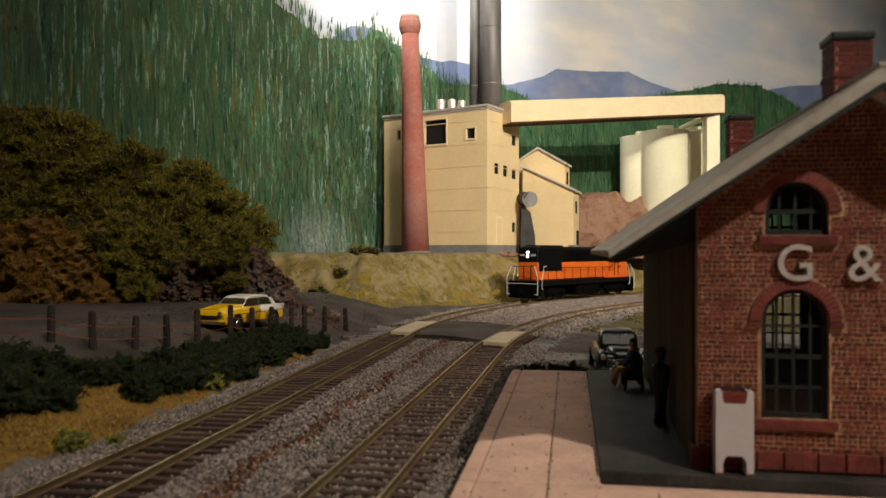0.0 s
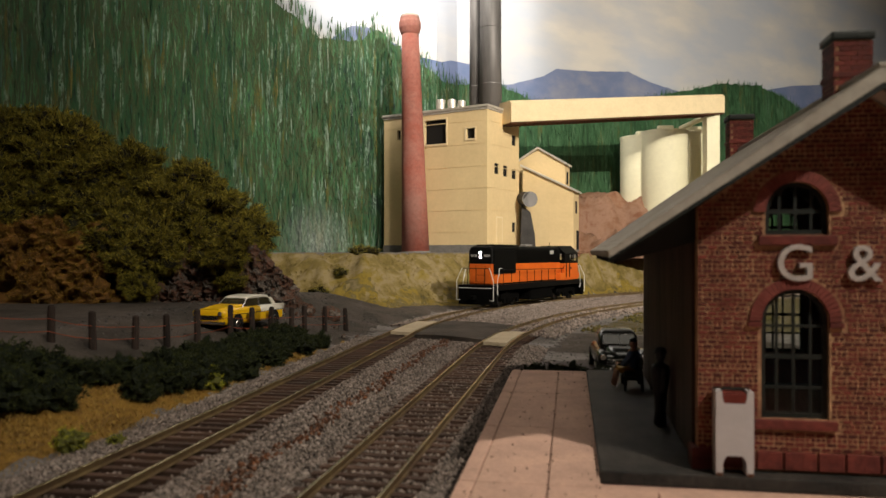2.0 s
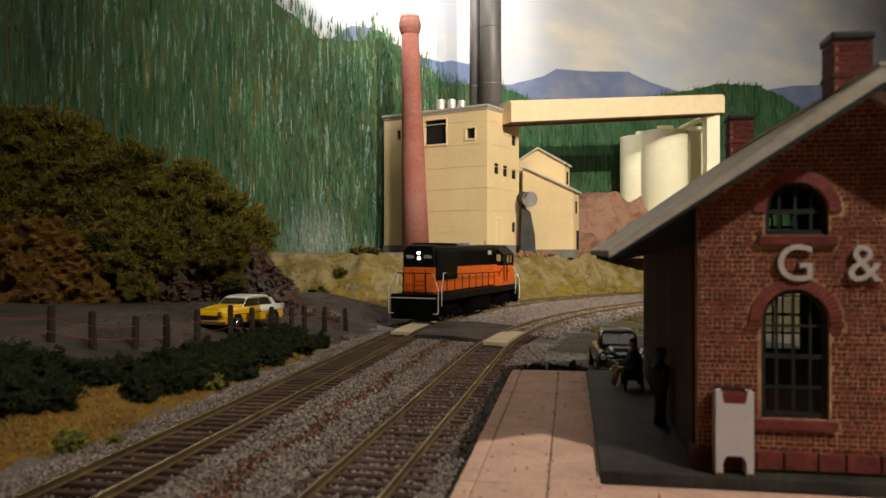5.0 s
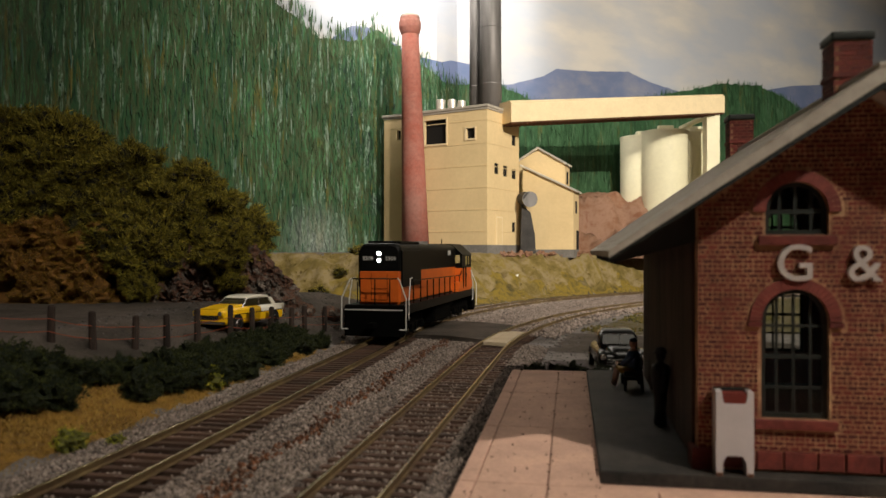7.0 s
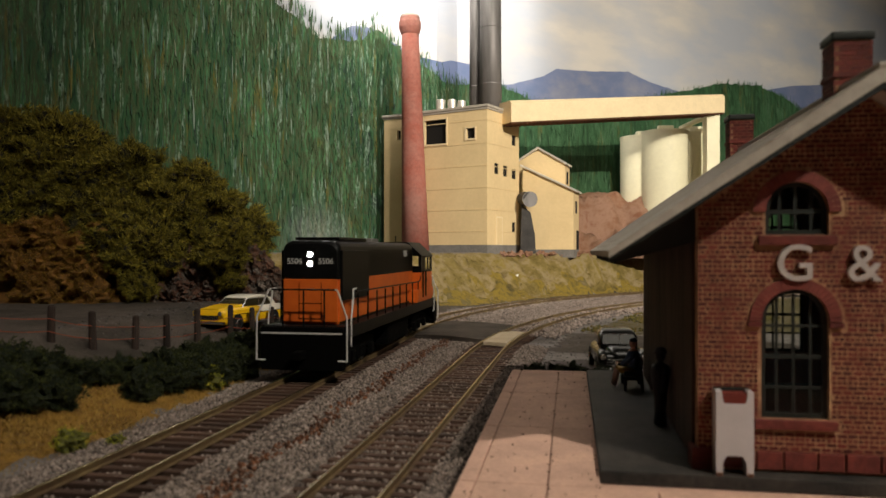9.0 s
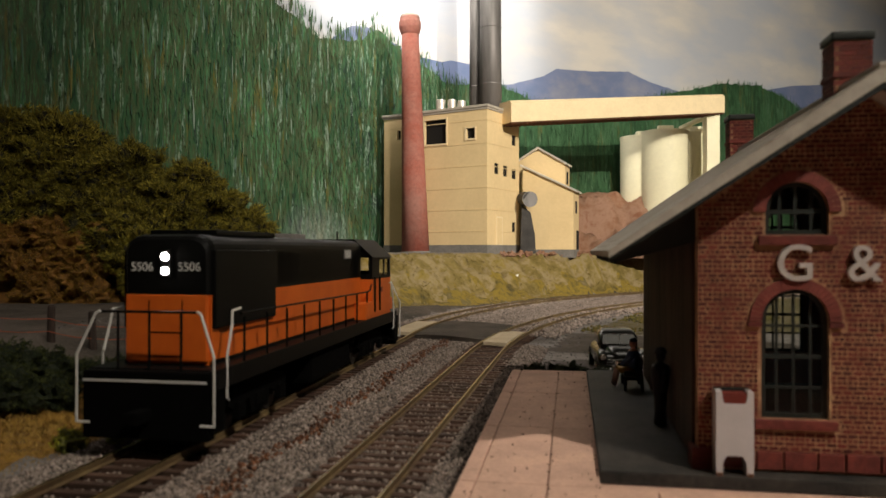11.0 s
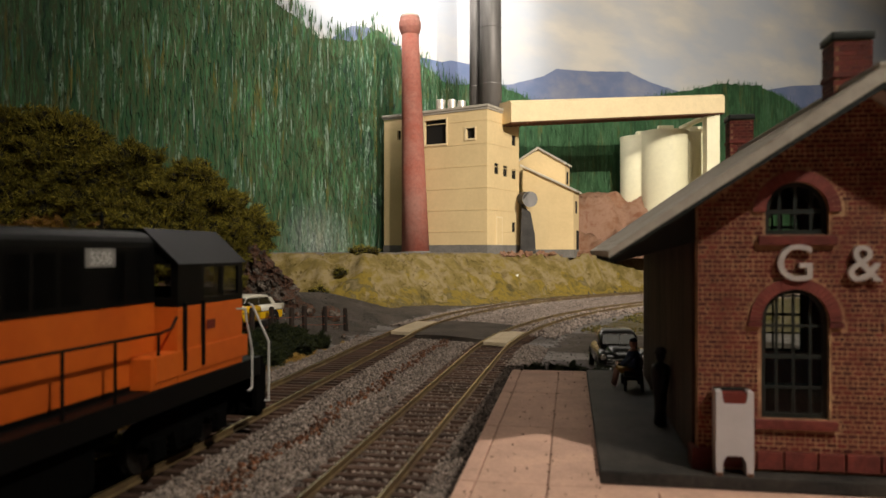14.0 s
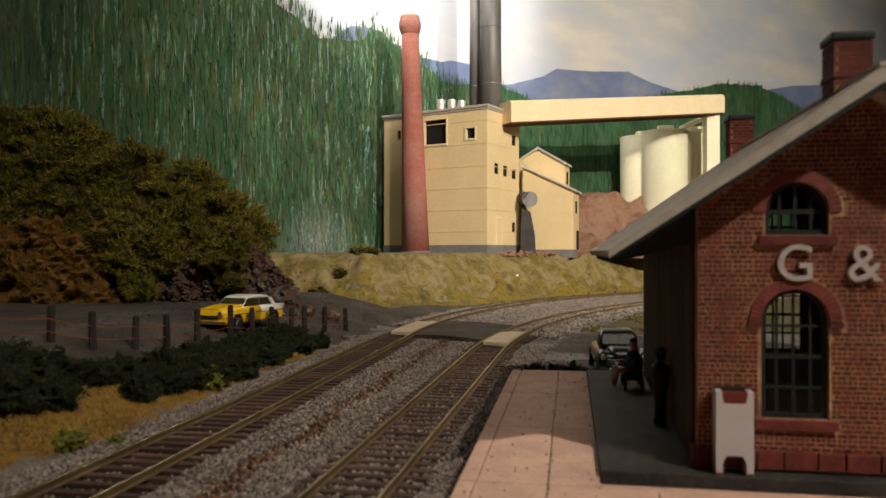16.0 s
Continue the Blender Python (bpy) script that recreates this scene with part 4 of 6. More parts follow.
    for x, y, r, h in ((-6.9, 1.5, 0.56, 1.0), (-5.4, 1.5, 0.5, 0.85), (-4.1, 1.5, 0.46, 0.6)):
        v = part("roof_vent", lathe([(r * 0.7, H + 0.25), (r * 0.7, H + 0.6), (r, H + 0.6), (r, H + 0.65 + h), (r * 0.6, H + 0.75 + h)], 20, (x, y)), "aluminium", m, "bright round roof vent", smooth=False)
        part("vent_base", boxes((x - r * 1.1, x + r * 1.1, y - r, y + r, H + 0.28, H + 0.42), bevel=0.03), "slab", v)
    return m


mill()


def stacks():
    s = thing("brick_chimney", at(-3.1, 85.0, GRADE - 0.05) @ pose(0, 0, 0, 0, -1.4, 0), "tall tapered red brick chimney with a flared top, leaning slightly", "chimney")
    part("foot", lathe([(1.7, -0.8), (1.7, 0.12), (1.6, 0.2)], 36), "slab", s)
    part("shaft", lathe([(1.57, 0.2), (1.34, 9.0), (1.1, 18.7), (0.97, 24.6)], 36), "redstack", s, smooth=True)
    part("crown", lathe([(0.97, 24.6), (1.07, 24.8), (1.24, 25.4), (1.24, 26.0), (1.12, 26.3), (1.12, 26.55), (1.06, 26.6)], 36), "redstack", s)
    part("rim", lathe([(1.06, 26.6), (1.04, 26.8), (0.72, 26.8), (0.72, 26.4)], 36), "roof", s, "grey rim")
    for x, y, r, h in ((5.45, 86.5, 1.17, 36), (3.8, 87.6, 0.66, 36)):
        st = thing("steel_stack", at(x, y, GRADE + 16.2), "tall weathered grey steel smoke stack on the mill roof", "smoke stack", "steel stacks")
        part("barrel", lathe([(r * 1.12, 0), (r * 1.06, 8), (r, h)], 32), "steel", st, smooth=True)
        for z in (3.0, 9.5, 16, 22.5, 29):
            k = r * (1.125 - 0.0035 * z)
            part("band", lathe([(k - 0.02, z), (k, z + 0.02), (k, z + 0.1), (k - 0.02, z + 0.12)], 32), "steel", st)


stacks()


def gable_house(name, m, w, d, eave, peak, label, windows):
    h = thing(name, m, label, "mill shed")
    part("wall", prism([(0, 0), (w, 0), (w, eave), (w / 2, peak), (0, eave)], 0, d), "cream", h)
    for s in (0, 1):
        pts = [(-0.25, eave - 0.12), (w / 2, peak + 0.06), (w / 2, peak + 0.3), (-0.3, eave + 0.1)]
        if s:
            pts = [(w - x, z) for x, z in pts]
        part("roof", prism(pts, -0.3, d + 0.3), "aluminium", h, "pale metal roof")
    # black blocks on the solid wall, painted as dark window openings
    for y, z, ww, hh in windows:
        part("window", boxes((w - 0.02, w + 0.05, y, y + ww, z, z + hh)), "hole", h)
    return h


def sheds():
    gable_house("tall_shed", at(8.5, 92.5, GRADE, -20), 6.5, 3.0, 10.6, 12.5, "cream gabled mill shed behind the mill", ((1.0, 8.3, 0.9, 1.5),))
    h = thing("lean_to_shed", at(9.4, 88.9, GRADE, -20), "cream mill shed with a single sloping roof", "mill shed")
    part("wall", prism([(0, -0.3), (6.0, -0.3), (6.0, 7.3), (0, 10.1)], 0, 3.6), "cream", h)
    part("roof", prism([(-0.2, 10.14), (6.3, 7.0), (6.3, 7.22), (-0.2, 10.4)], -0.3, 3.9), "aluminium", h, "pale metal roof")
    # window and door are black blocks, painted as an unlit inside
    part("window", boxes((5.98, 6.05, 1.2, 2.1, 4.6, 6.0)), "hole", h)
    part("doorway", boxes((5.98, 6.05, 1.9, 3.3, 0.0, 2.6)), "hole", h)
    part("base_course", boxes((-0.05, 6.06, -0.06, 3.62, -0.6, 0.35)), "slab", h)
    t = thing("steel_drum", at(9.8, 87.2, GRADE), "grey steel duct drum on a dark cradle between mill buildings", "steel drum")
    bm = bmesh.new()
    tube(bm, (0.15, -0.9, 6.1), (-0.4, 0.9, 6.3), 0.82, n=28)
    part("drum", bm, "darksteel", t)
    bm = bmesh.new()
    tube(bm, (0.15, -1.0, 6.1), (0.13, -0.88, 6.1), 0.9, n=28)
    part("flange", bm, "steel", t, "grey flange ring")
    part("cradle", prism([(-0.9, -0.4), (0.9, -0.4), (0.8, 2.0), (0.3, 4.6), (-0.7, 5.5)], -0.4, 0.9), "darksteel", t, "dark cradle")


sheds()


def silos():
    for x, y, r, h in ((28.8, 108.5, 3.2, 16.5), (30.97, 105.3, 3.16, 16.8), (35.5, 107.3, 3.16, 17.0)):
        base = float(ground_height(np.array([x]), np.array([y - r]))[0])
        s = thing("silo", at(x, y, base), "smooth ivory cylindrical silo with a flat top", "silo", "silos by the mill")
        h = h + GRADE - base
        part("barrel", lathe([(r, -0.4), (r, h - 0.1), (r - 0.1, h)], 96), "silo", s)
        part("rim", lathe([(r + 0.02, h - 0.3), (r + 0.05, h - 0.28), (r + 0.05, h + 0.02), (r - 0.2, h + 0.05)], 96), "silo", s)
        part("hatch", boxes((-1.2, 0.9, -1.4, -0.3, h, h + 0.75), bevel=0.14), "silo", s)


silos()


def conveyor():
    c = thing("conveyor_gallery", at(0, 0, 0), "long cream enclosed conveyor gallery from the mill to the silos", "conveyor")
    a, b = Vector((6.9, 84.6, 18.95)), Vector((36.3, 100.0, 22.85))
    d = (b - a).normalized()
    n = Vector((d.y, -d.x, 0)).normalized()
    bm = bmesh.new()
    sec = [(-1.4, 0.0), (1.4, 0.0), (1.4, 2.1), (1.0, 2.45), (-1.0, 2.45), (-1.4, 2.1)]
    rings = [[bm.verts.new(p + n * q + Vector((0, 0, z))) for q, z in sec] for p in (a, b)]
    for i in range(6):
        bm.faces.new((rings[0][i], rings[0][(i + 1) % 6], rings[1][(i + 1) % 6], rings[1][i]))
    bm.faces.new(rings[0])
    bm.faces.new(rings[1][::-1])
    part("gallery", bm, "creamtrim", c)
    length = (b - a).length
    for k in range(52):
        p = a + d * (0.3 + k * (length - 0.6) / 51)
        bm = bmesh.new()
        tube(bm, p + n * 1.3 - Vector((0, 0, 0.14)), p - n * 1.3 - Vector((0, 0, 0.14)), 0.12, n=6)
        part("floor_joist", bm, "rust", c)
    for s in (1.25, -1.25):
        bm = bmesh.new()
        tube(bm, a + n * s - Vector((0, 0, 0.05)), b + n * s - Vector((0, 0, 0.05)), 0.1, n=6)
        part("chord", bm, "rust", c)
    top = b - d * 1.0
    foot = float(ground_height(np.array([top.x]), np.array([top.y]))[0])
    part("leg", boxes((top.x - 0.85, top.x + 0.85, top.y - 0.9, top.y + 0.9, foot - 0.5, top.z + 0.1), bevel=0.05), "silo", c)
    bm = bmesh.new()
    tube(bm, (top.x - 0.3, top.y + 0.6, 22.6), (top.x - 2.6, top.y + 4.6, 21.6), 0.36, n=12)
    part("spout", bm, "silo", c)


conveyor()


def red_bank():
    rng = np.random.RandomState(4)
    xs, ys = np.arange(11.5, 34, 0.5), np.arange(90.5, 112, 0.5)
    gx, gy = np.meshgrid(xs, ys)
    rough = lumps(gx, gy, 3.0, 9)
    gz = GRADE - 0.7 + 8.6 * smooth_step(96, 108, gy + rough * 2.5) * smooth_step(12.5, 18, gx) + 0.6 * rough * smooth_step(92, 96, gy) + 0.5 * smooth_step(91, 93, gy)
    i = np.arange(gx.size).reshape(gx.shape)
    f = np.stack([i[:-1, :-1], i[:-1, 1:], i[1:, 1:], i[1:, :-1]], -1).reshape(-1, 4)
    ob = raw("red_earth_bank", np.stack([gx, gy, gz], -1).reshape(-1, 3), f, "redrock", smooth=True)
    tagged(ob, "cut bank of red-brown earth behind the silos", "earth bank", kind="structure")


red_bank()
# ---- the diesel locomotive; x points the way it travels, the long hood first ----
def number_text(parent, body, size, m, name="number"):
    cu = bpy.data.curves.new(name, "FONT")
    cu.body, cu.size, cu.extrude, cu.align_x = body, size * S, 0.008 * S, "CENTER"
    cu.materials.append(M["handwhite"])
    ob = new(name, cu)
    ob.parent = parent
    ob.matrix_basis = m
    return ob


def hood_section(w, z0, z1, round_top=0.42):
    """A hood's cross-section in y-z with rounded shoulders."""
    pts = [(-w, z0), (w, z0)]
    for k in range(6):
        a = math.pi / 2 * k / 5
        pts.append((w - round_top + round_top * math.cos(a), z1 - round_top * 0.8 + round_top * 0.8 * math.sin(a)))
    for k in range(6):
        a = math.pi / 2 * k / 5
        pts.append((-w + round_top - round_top * math.sin(a), z1 - round_top * 0.8 + round_top * 0.8 * math.cos(a)))
    return pts


def loft(sections):
    """Joins y-z sections, each at its own x, and closes the ends."""
    bm = bmesh.new()
    rings = [[bm.verts.new((x, y, z)) for y, z in sec] for x, sec in sections]
    n = len(rings[0])
    for a, b in zip(rings, rings[1:]):
        for i in range(n):
            bm.faces.new((a[i], a[(i + 1) % n], b[(i + 1) % n], b[i]))
    bm.faces.new(rings[0])
    bm.faces.new(rings[-1][::-1])
    return bm


DECK = 1.86


def locomotive():
    lo = thing("locomotive", at(0, 0, 0), "black and orange diesel locomotive running long hood first, headlights lit", "locomotive")
    # long hood: black above, orange below
    long_hood = part("long_hood", loft([(-4.0, hood_section(1.06, 3.52, 4.98)), (8.95, hood_section(1.06, 3.52, 4.98)), (9.13, hood_section(1.03, 3.53, 4.93)), (9.2, hood_section(0.97, 3.54, 4.84))]), "locoblack", lo, "black upper hood")
    part("end_panel", boxes((9.02, 9.225, -0.99, 0.99, 1.96, 3.53), bevel=0.02), "orange", lo, "orange hood end")
    part("lower_hood", boxes((-4.0, 9.1, -1.05, 1.05, DECK, 3.53)), "orange", lo, "orange lower hood")
    for s in (-1, 1):
        y0, y1 = (1.03, 1.14) if s > 0 else (-1.14, -1.03)
        part("side_box", boxes((5.25, 9.05, y0, y1, 2.72, 4.6), bevel=0.03), "locoblack", lo, "black air-intake box")
        for k in range(13):
            x = -3.6 + k * 0.66
            part("hood_door", boxes((x, x + 0.58, 1.03 if s > 0 else -1.06, 1.06 if s > 0 else -1.03, 3.62, 4.55), bevel=0.01), "locoblack", lo)
            part("hood_door", boxes((x, x + 0.58, 1.02 if s > 0 else -1.045, 1.045 if s > 0 else -1.02, 2.05, 3.42), bevel=0.01), "orange", lo)
        part("black_stripe", boxes((-4.0, 9.1, 1.02 if s > 0 else -1.06, 1.06 if s > 0 else -1.02, DECK, 1.96)), "locoblack", lo)
        part("number_board", boxes((9.19, 9.225, s * 0.58 - 0.27, s * 0.58 + 0.27, 4.08, 4.33), bevel=0.01), "locoblack", lo)
        number_text(lo, "5506", 0.3, at(9.235, s * 0.58, 4.1) @ pose(0, 0, 0, 90, 0, 90))
    part("small_plate", boxes((-2.6, -1.7, 1.06, 1.075, 4.28, 4.62)), "steelplate", lo)
    number_text(lo, "5506", 0.34, at(-2.15, 1.078, 4.33) @ pose(0, 0, 0, 90, 0, 180))
    part("door_seam", boxes((9.215, 9.24, -0.42, -0.4, 2.05, 3.4), (9.215, 9.24, 0.4, 0.42, 2.05, 3.4), (9.215, 9.235, -0.4, 0.4, 2.62, 2.65), (9.215, 9.235, -0.4, 0.4, 2.05, 2.08)), "trucks", lo)
    hl = part("headlight_housing", boxes((9.18, 9.25, -0.15, 0.15, 3.96, 4.6), bevel=0.03), "locoblack", lo)
    for z in (4.1, 4.44):
        bm = bmesh.new()
        tube(bm, (9.24, 0, z), (9.28, 0, z), 0.088, n=20)
        part("headlight", bm, "glow", hl, "lit white headlight")
    # roof gear
    for x, r in ((7.5, 0.8), (5.6, 0.8)):
        f = part("radiator_fan", lathe([(r, 4.95), (r, 5.08), (r * 0.9, 5.1)], 24, (x, 0)), "locoblack", lo)
    part("radiator_grille", boxes((4.6, 8.4, -0.85, 0.85, 4.96, 5.1), bevel=0.03), "locoblack", lo)
    part("exhaust_stack", boxes((0.3, 1.6, -0.3, 0.3, 4.95, 5.16), bevel=0.03), "slab", lo, "grey exhaust stack")
    part("antenna", tube(bmesh.new(), (-3.4, 0.3, 4.95), (-3.4, 0.3, 5.35), 0.03), "locoblack", lo)
    # cab
    cabsec = [(-1.5, DECK), (1.5, DECK), (1.5, 4.35), (0.75, 5.02), (-0.75, 5.02), (-1.5, 4.35)]
    x0, x1 = -7.25, -4.1
    up = slab([(x0, 3.42), (x1, 3.42), (x1, 4.36), (x0, 4.36)], [[(x0 + 0.25, 3.55), (x0 + 1.05, 3.55), (x0 + 1.05, 4.22), (x0 + 0.25, 4.22)], [(x0 + 1.15, 3.55), (x0 + 2.0, 3.55), (x0 + 2.0, 4.22), (x0 + 1.15, 4.22)]], 1.44, 1.5)
    cab = part("cab", up, "locoblack", lo, "black cab side with windows over orange")
    up = slab([(x0, 3.42), (x1, 3.42), (x1, 4.36), (x0, 4.36)], [[(x0 + 0.25, 3.55), (x0 + 1.05, 3.55), (x0 + 1.05, 4.22), (x0 + 0.25, 4.22)], [(x0 + 1.15, 3.55), (x0 + 2.0, 3.55), (x0 + 2.0, 4.22), (x0 + 1.15, 4.22)]], -1.5, -1.44)
    part("cab_side", up, "locoblack", cab)
    for x in (x0, x1 - 0.06):
        bm = slab([(-1.44, 3.42), (1.44, 3.42), (1.44, 4.36), (0.75, 4.98), (-0.75, 4.98), (-1.44, 4.36)], [[(a, 3.62), (a + 0.42, 3.62), (a + 0.42, 4.3), (a, 4.3)] for a in (-1.35, 0.93)] + ([[(-0.8, 3.7), (-0.1, 3.7), (-0.1, 4.3), (-0.8, 4.3)], [(0.1, 3.7), (0.8, 3.7), (0.8, 4.3), (0.1, 4.3)]] if x == x0 else []), 0, 0.06)
        bm.transform(Matrix.Translation((x + 0.06, 0, 0)) @ Matrix.Rotation(radians(90), 4, "Z"))
        part("cab_end", bm, "locoblack", cab)
    part("cab_roof", loft([(x0 - 0.1, [(-1.56, 4.3), (-1.5, 4.3), (-0.74, 4.96), (0.74, 4.96), (1.5, 4.3), (1.56, 4.3), (0.78, 5.05), (-0.78, 5.05)]), (x1 + 0.06, [(-1.56, 4.3), (-1.5, 4.3), (-0.74, 4.96), (0.74, 4.96), (1.5, 4.3), (1.56, 4.3), (0.78, 5.05), (-0.78, 5.05)])]), "locoblack", lo, "sloping black cab roof")
    part("cab_lower", boxes((x0, x1, -1.5, 1.5, DECK, 3.42), bevel=0.02), "orange", lo, "orange lower cab")
    part("cab_ledge", boxes((x0 - 0.25, x1 + 0.9, -1.53, 1.53, 2.0, 2.52), bevel=0.02), "orange", lo)
    for s in (-1, 1):
        part("emblem", prism([(-5.75, 3.05), (-5.35, 3.05), (-5.35, 2.85), (-5.75, 2.85)], 1.5 * s, 1.52 * s), "mailred", lo, "small red rectangular emblem")
        part("battery_box", boxes((-4.1, -3.1, 1.05 * s if s > 0 else -1.5, 1.5 if s > 0 else -1.05, DECK, 2.5), bevel=0.03), "orange", lo)
        for a in (0.25, 1.15):
            p = part("window_pane", boxes((x0 + a, x0 + a + 0.82, s * 1.46 - 0.006, s * 1.46 + 0.006, 3.54, 4.23)), "glass", cab)
            p.visible_shadow = False
    part("short_nose", boxes((-8.0, -7.25, -0.95, 0.95, DECK, 3.55), bevel=0.08), "orange", lo, "orange short nose")
    # frame and deck
    part("frame", boxes((-8.3, 9.8, -1.53, 1.53, 1.4, DECK), bevel=0.02), "locoblack", lo, "black side sill and walkway")
    part("deck_edge", boxes((10.15, 10.18, -1.45, 1.45, 1.6, 1.655)), "handwhite", lo, "white deck edge stripe")
    for s, x in ((1, 9.8), (-1, -8.25)):
        part("pilot", boxes((min(x, x + s * 0.35), max(x, x + s * 0.35), -1.48, 1.48, 0.3, 1.84), bevel=0.04), "trucks", lo)
        part("coupler", boxes((min(x, x + s * 0.95), max(x, x + s * 0.95), -0.16, 0.16, 0.72, 1.02), bevel=0.06), "trucks", lo)
        for y in (-1, 1):
            part("step_well", boxes((x - 0.42, x + 0.18, y * 1.46 - 0.06, y * 1.46 + 0.06, 0.45, 1.6)), "trucks", lo)
            for z in (0.5, 0.95):
                part("step", boxes((x - 0.42, x + 0.2, y * 1.35 - 0.15, y * 1.35 + 0.15, z, z + 0.05)), "trucks", lo)
            # corner grab irons, white
            part("grab_iron", pipe([(x + s * 0.2, y * 1.15, 3.2), (x + s * 0.22, y * 1.25, 3.14), (x + s * 0.36, y * 1.62, 2.2), (x + s * 0.36, y * 1.62, 0.66), (x + s * 0.36, y * 1.3, 0.66)], 0.031), "handwhite", lo, "white corner grab iron")
            part("grab_iron", pipe([(x - s * 1.35, y * 1.48, 3.18), (x - s * 0.85, y * 1.5, 3.15), (x - s * 0.78, y * 1.52, 2.8), (x - s * 0.5, y * 1.53, 2.1), (x - s * 0.5, y * 1.53, 1.15), (x - s * 0.65, y * 1.5, 1.08)], 0.031), "handwhite", lo, "white corner grab iron")
        part("end_rail", pipe([(x + s * 0.15, -1.2, 3.18), (x + s * 0.15, 1.2, 3.18)], 0.032), "locoblack", lo)
        for y in (-0.75, 0, 0.75):
            part("end_stanchion", pipe([(x + s * 0.15, y, DECK - 0.1), (x + s * 0.15, y, 3.18)], 0.03), "locoblack", lo)
    for s in (-1, 1):
        part("side_rail", pipe([(-4.2, s * 1.47, 3.3), (-3.9, s * 1.47, 3.0), (-3.5, s * 1.47, 2.95), (8.4, s * 1.47, 3.05)], 0.03), "locoblack", lo, "black side handrail")
        for k in range(9):
            x = -3.4 + k * 1.45
            part("stanchion", pipe([(x, s * 1.47, DECK - 0.1), (x, s * 1.47, 2.95)], 0.032, 6), "locoblack", lo)
        part("cab_grab", pipe([(-4.3, s * 1.56, 3.5), (-4.3, s * 1.56, 2.1)], 0.04), "locoblack", lo)
        part("cab_grab", pipe([(-5.1, s * 1.56, 3.5), (-5.1, s * 1.56, 2.1)], 0.04), "locoblack", lo)
    tank = bmesh.new()
    part("fuel_tank", box(tank, -1.7, 2.8, -1.3, 1.3, 0.35, 1.4, bevel=0.15), "trucks", lo, "black fuel tank")
    for y in (-1, 1):
        part("air_tank", tube(bmesh.new(), (-2.2, y * 1.15, 1.25), (2.6, y * 1.15, 1.25), 0.18, n=12), "trucks", lo)
    trucks, axles = [], []
    for x in (6.3, -5.4):
        t = new("truck")
        t.parent, t.empty_display_size = lo, 0.01
        t.matrix_basis = at(x, 0, 0)
        trucks.append((t, x))
        for y in (-1, 1):
            pts = [(-1.95, 0.75), (-1.5, 0.5), (-0.7, 0.75), (-0.55, 0.3), (0.55, 0.3), (0.7, 0.75), (1.5, 0.5), (1.95, 0.75), (1.9, 1.05), (0.8, 1.2), (-0.8, 1.2), (-1.9, 1.05)]
            part("side_frame", prism(pts, y * 1.08 - 0.09, y * 1.08 + 0.09), "trucks", t)
            for k in (-1.4, 1.4):
                part("journal_box", boxes((k - 0.22, k + 0.22, y * 1.2 - 0.1, y * 1.2 + 0.1, 0.34, 0.76), bevel=0.03), "trucks", t)
            part("spring", boxes((-0.35, 0.35, y * 1.16 - 0.08, y * 1.16 + 0.08, 0.42, 0.8), bevel=0.05), "trucks", t)
        part("bolster", boxes((-0.4, 0.4, -1.0, 1.0, 0.8, 1.35)), "trucks", t)
        for k in (-1.4, 1.4):
            bm = bmesh.new()
            tube(bm, (0, -1.0, 0), (0, 1.0, 0), 0.09, n=10)
            for y in (-0.755, 0.755):
                tube(bm, (0, y - 0.06, 0), (0, y + 0.06, 0), 0.5, n=28)
                tube(bm, (0, y - math.copysign(0.09, y) - 0.02, 0), (0, y - math.copysign(0.09, y) + 0.02, 0), 0.54, n=28)
                for a in range(5):
                    c, q = math.cos(a * 1.2566), math.sin(a * 1.2566)
                    tube(bm, (0.27 * c, y - 0.07, 0.27 * q), (0.27 * c, y + 0.07, 0.27 * q), 0.07, n=8)
            w = part("wheelset", bm, "wheel", t)
            w.matrix_basis = at(k, 0, 0.5)
            axles.append((w, k))
    # the body stands a little wider and taller than its running gear
    grow = Matrix.Diagonal((1, 1.07, 1.025, 1))
    for one in lo.children:
        for ob in (one, *one.children):
            if ob.parent.name.startswith("truck") or ob.name.startswith("truck"):
                continue
            if ob.type == "MESH":
                ob.data.transform(grow)
            elif ob.type == "FONT":
                ob.matrix_basis = Matrix.Translation(grow @ ob.matrix_basis.translation) @ ob.matrix_basis.to_3x3().to_4x4()
    return lo, trucks, axles


LOCO, TRUCKS, AXLES = locomotive()
# ---- fence, cars, plants and rocks on the left, and by the platform ----
def height_at(x, y):
    return float(ground_height(np.array([x]), np.array([y]))[0])


FENCE = [(-15.6, 26.0), (-14.3, 27.5), (-13.0, 28.0), (-12.05, 29.5), (-11.35, 31.0), (-10.75, 33.0), (-10.15, 36.0), (-9.35, 37.0), (-8.8, 38.5), (-8.05, 40.0), (-7.6, 41.5), (-6.75, 43.0), (-5.8, 45.0)]


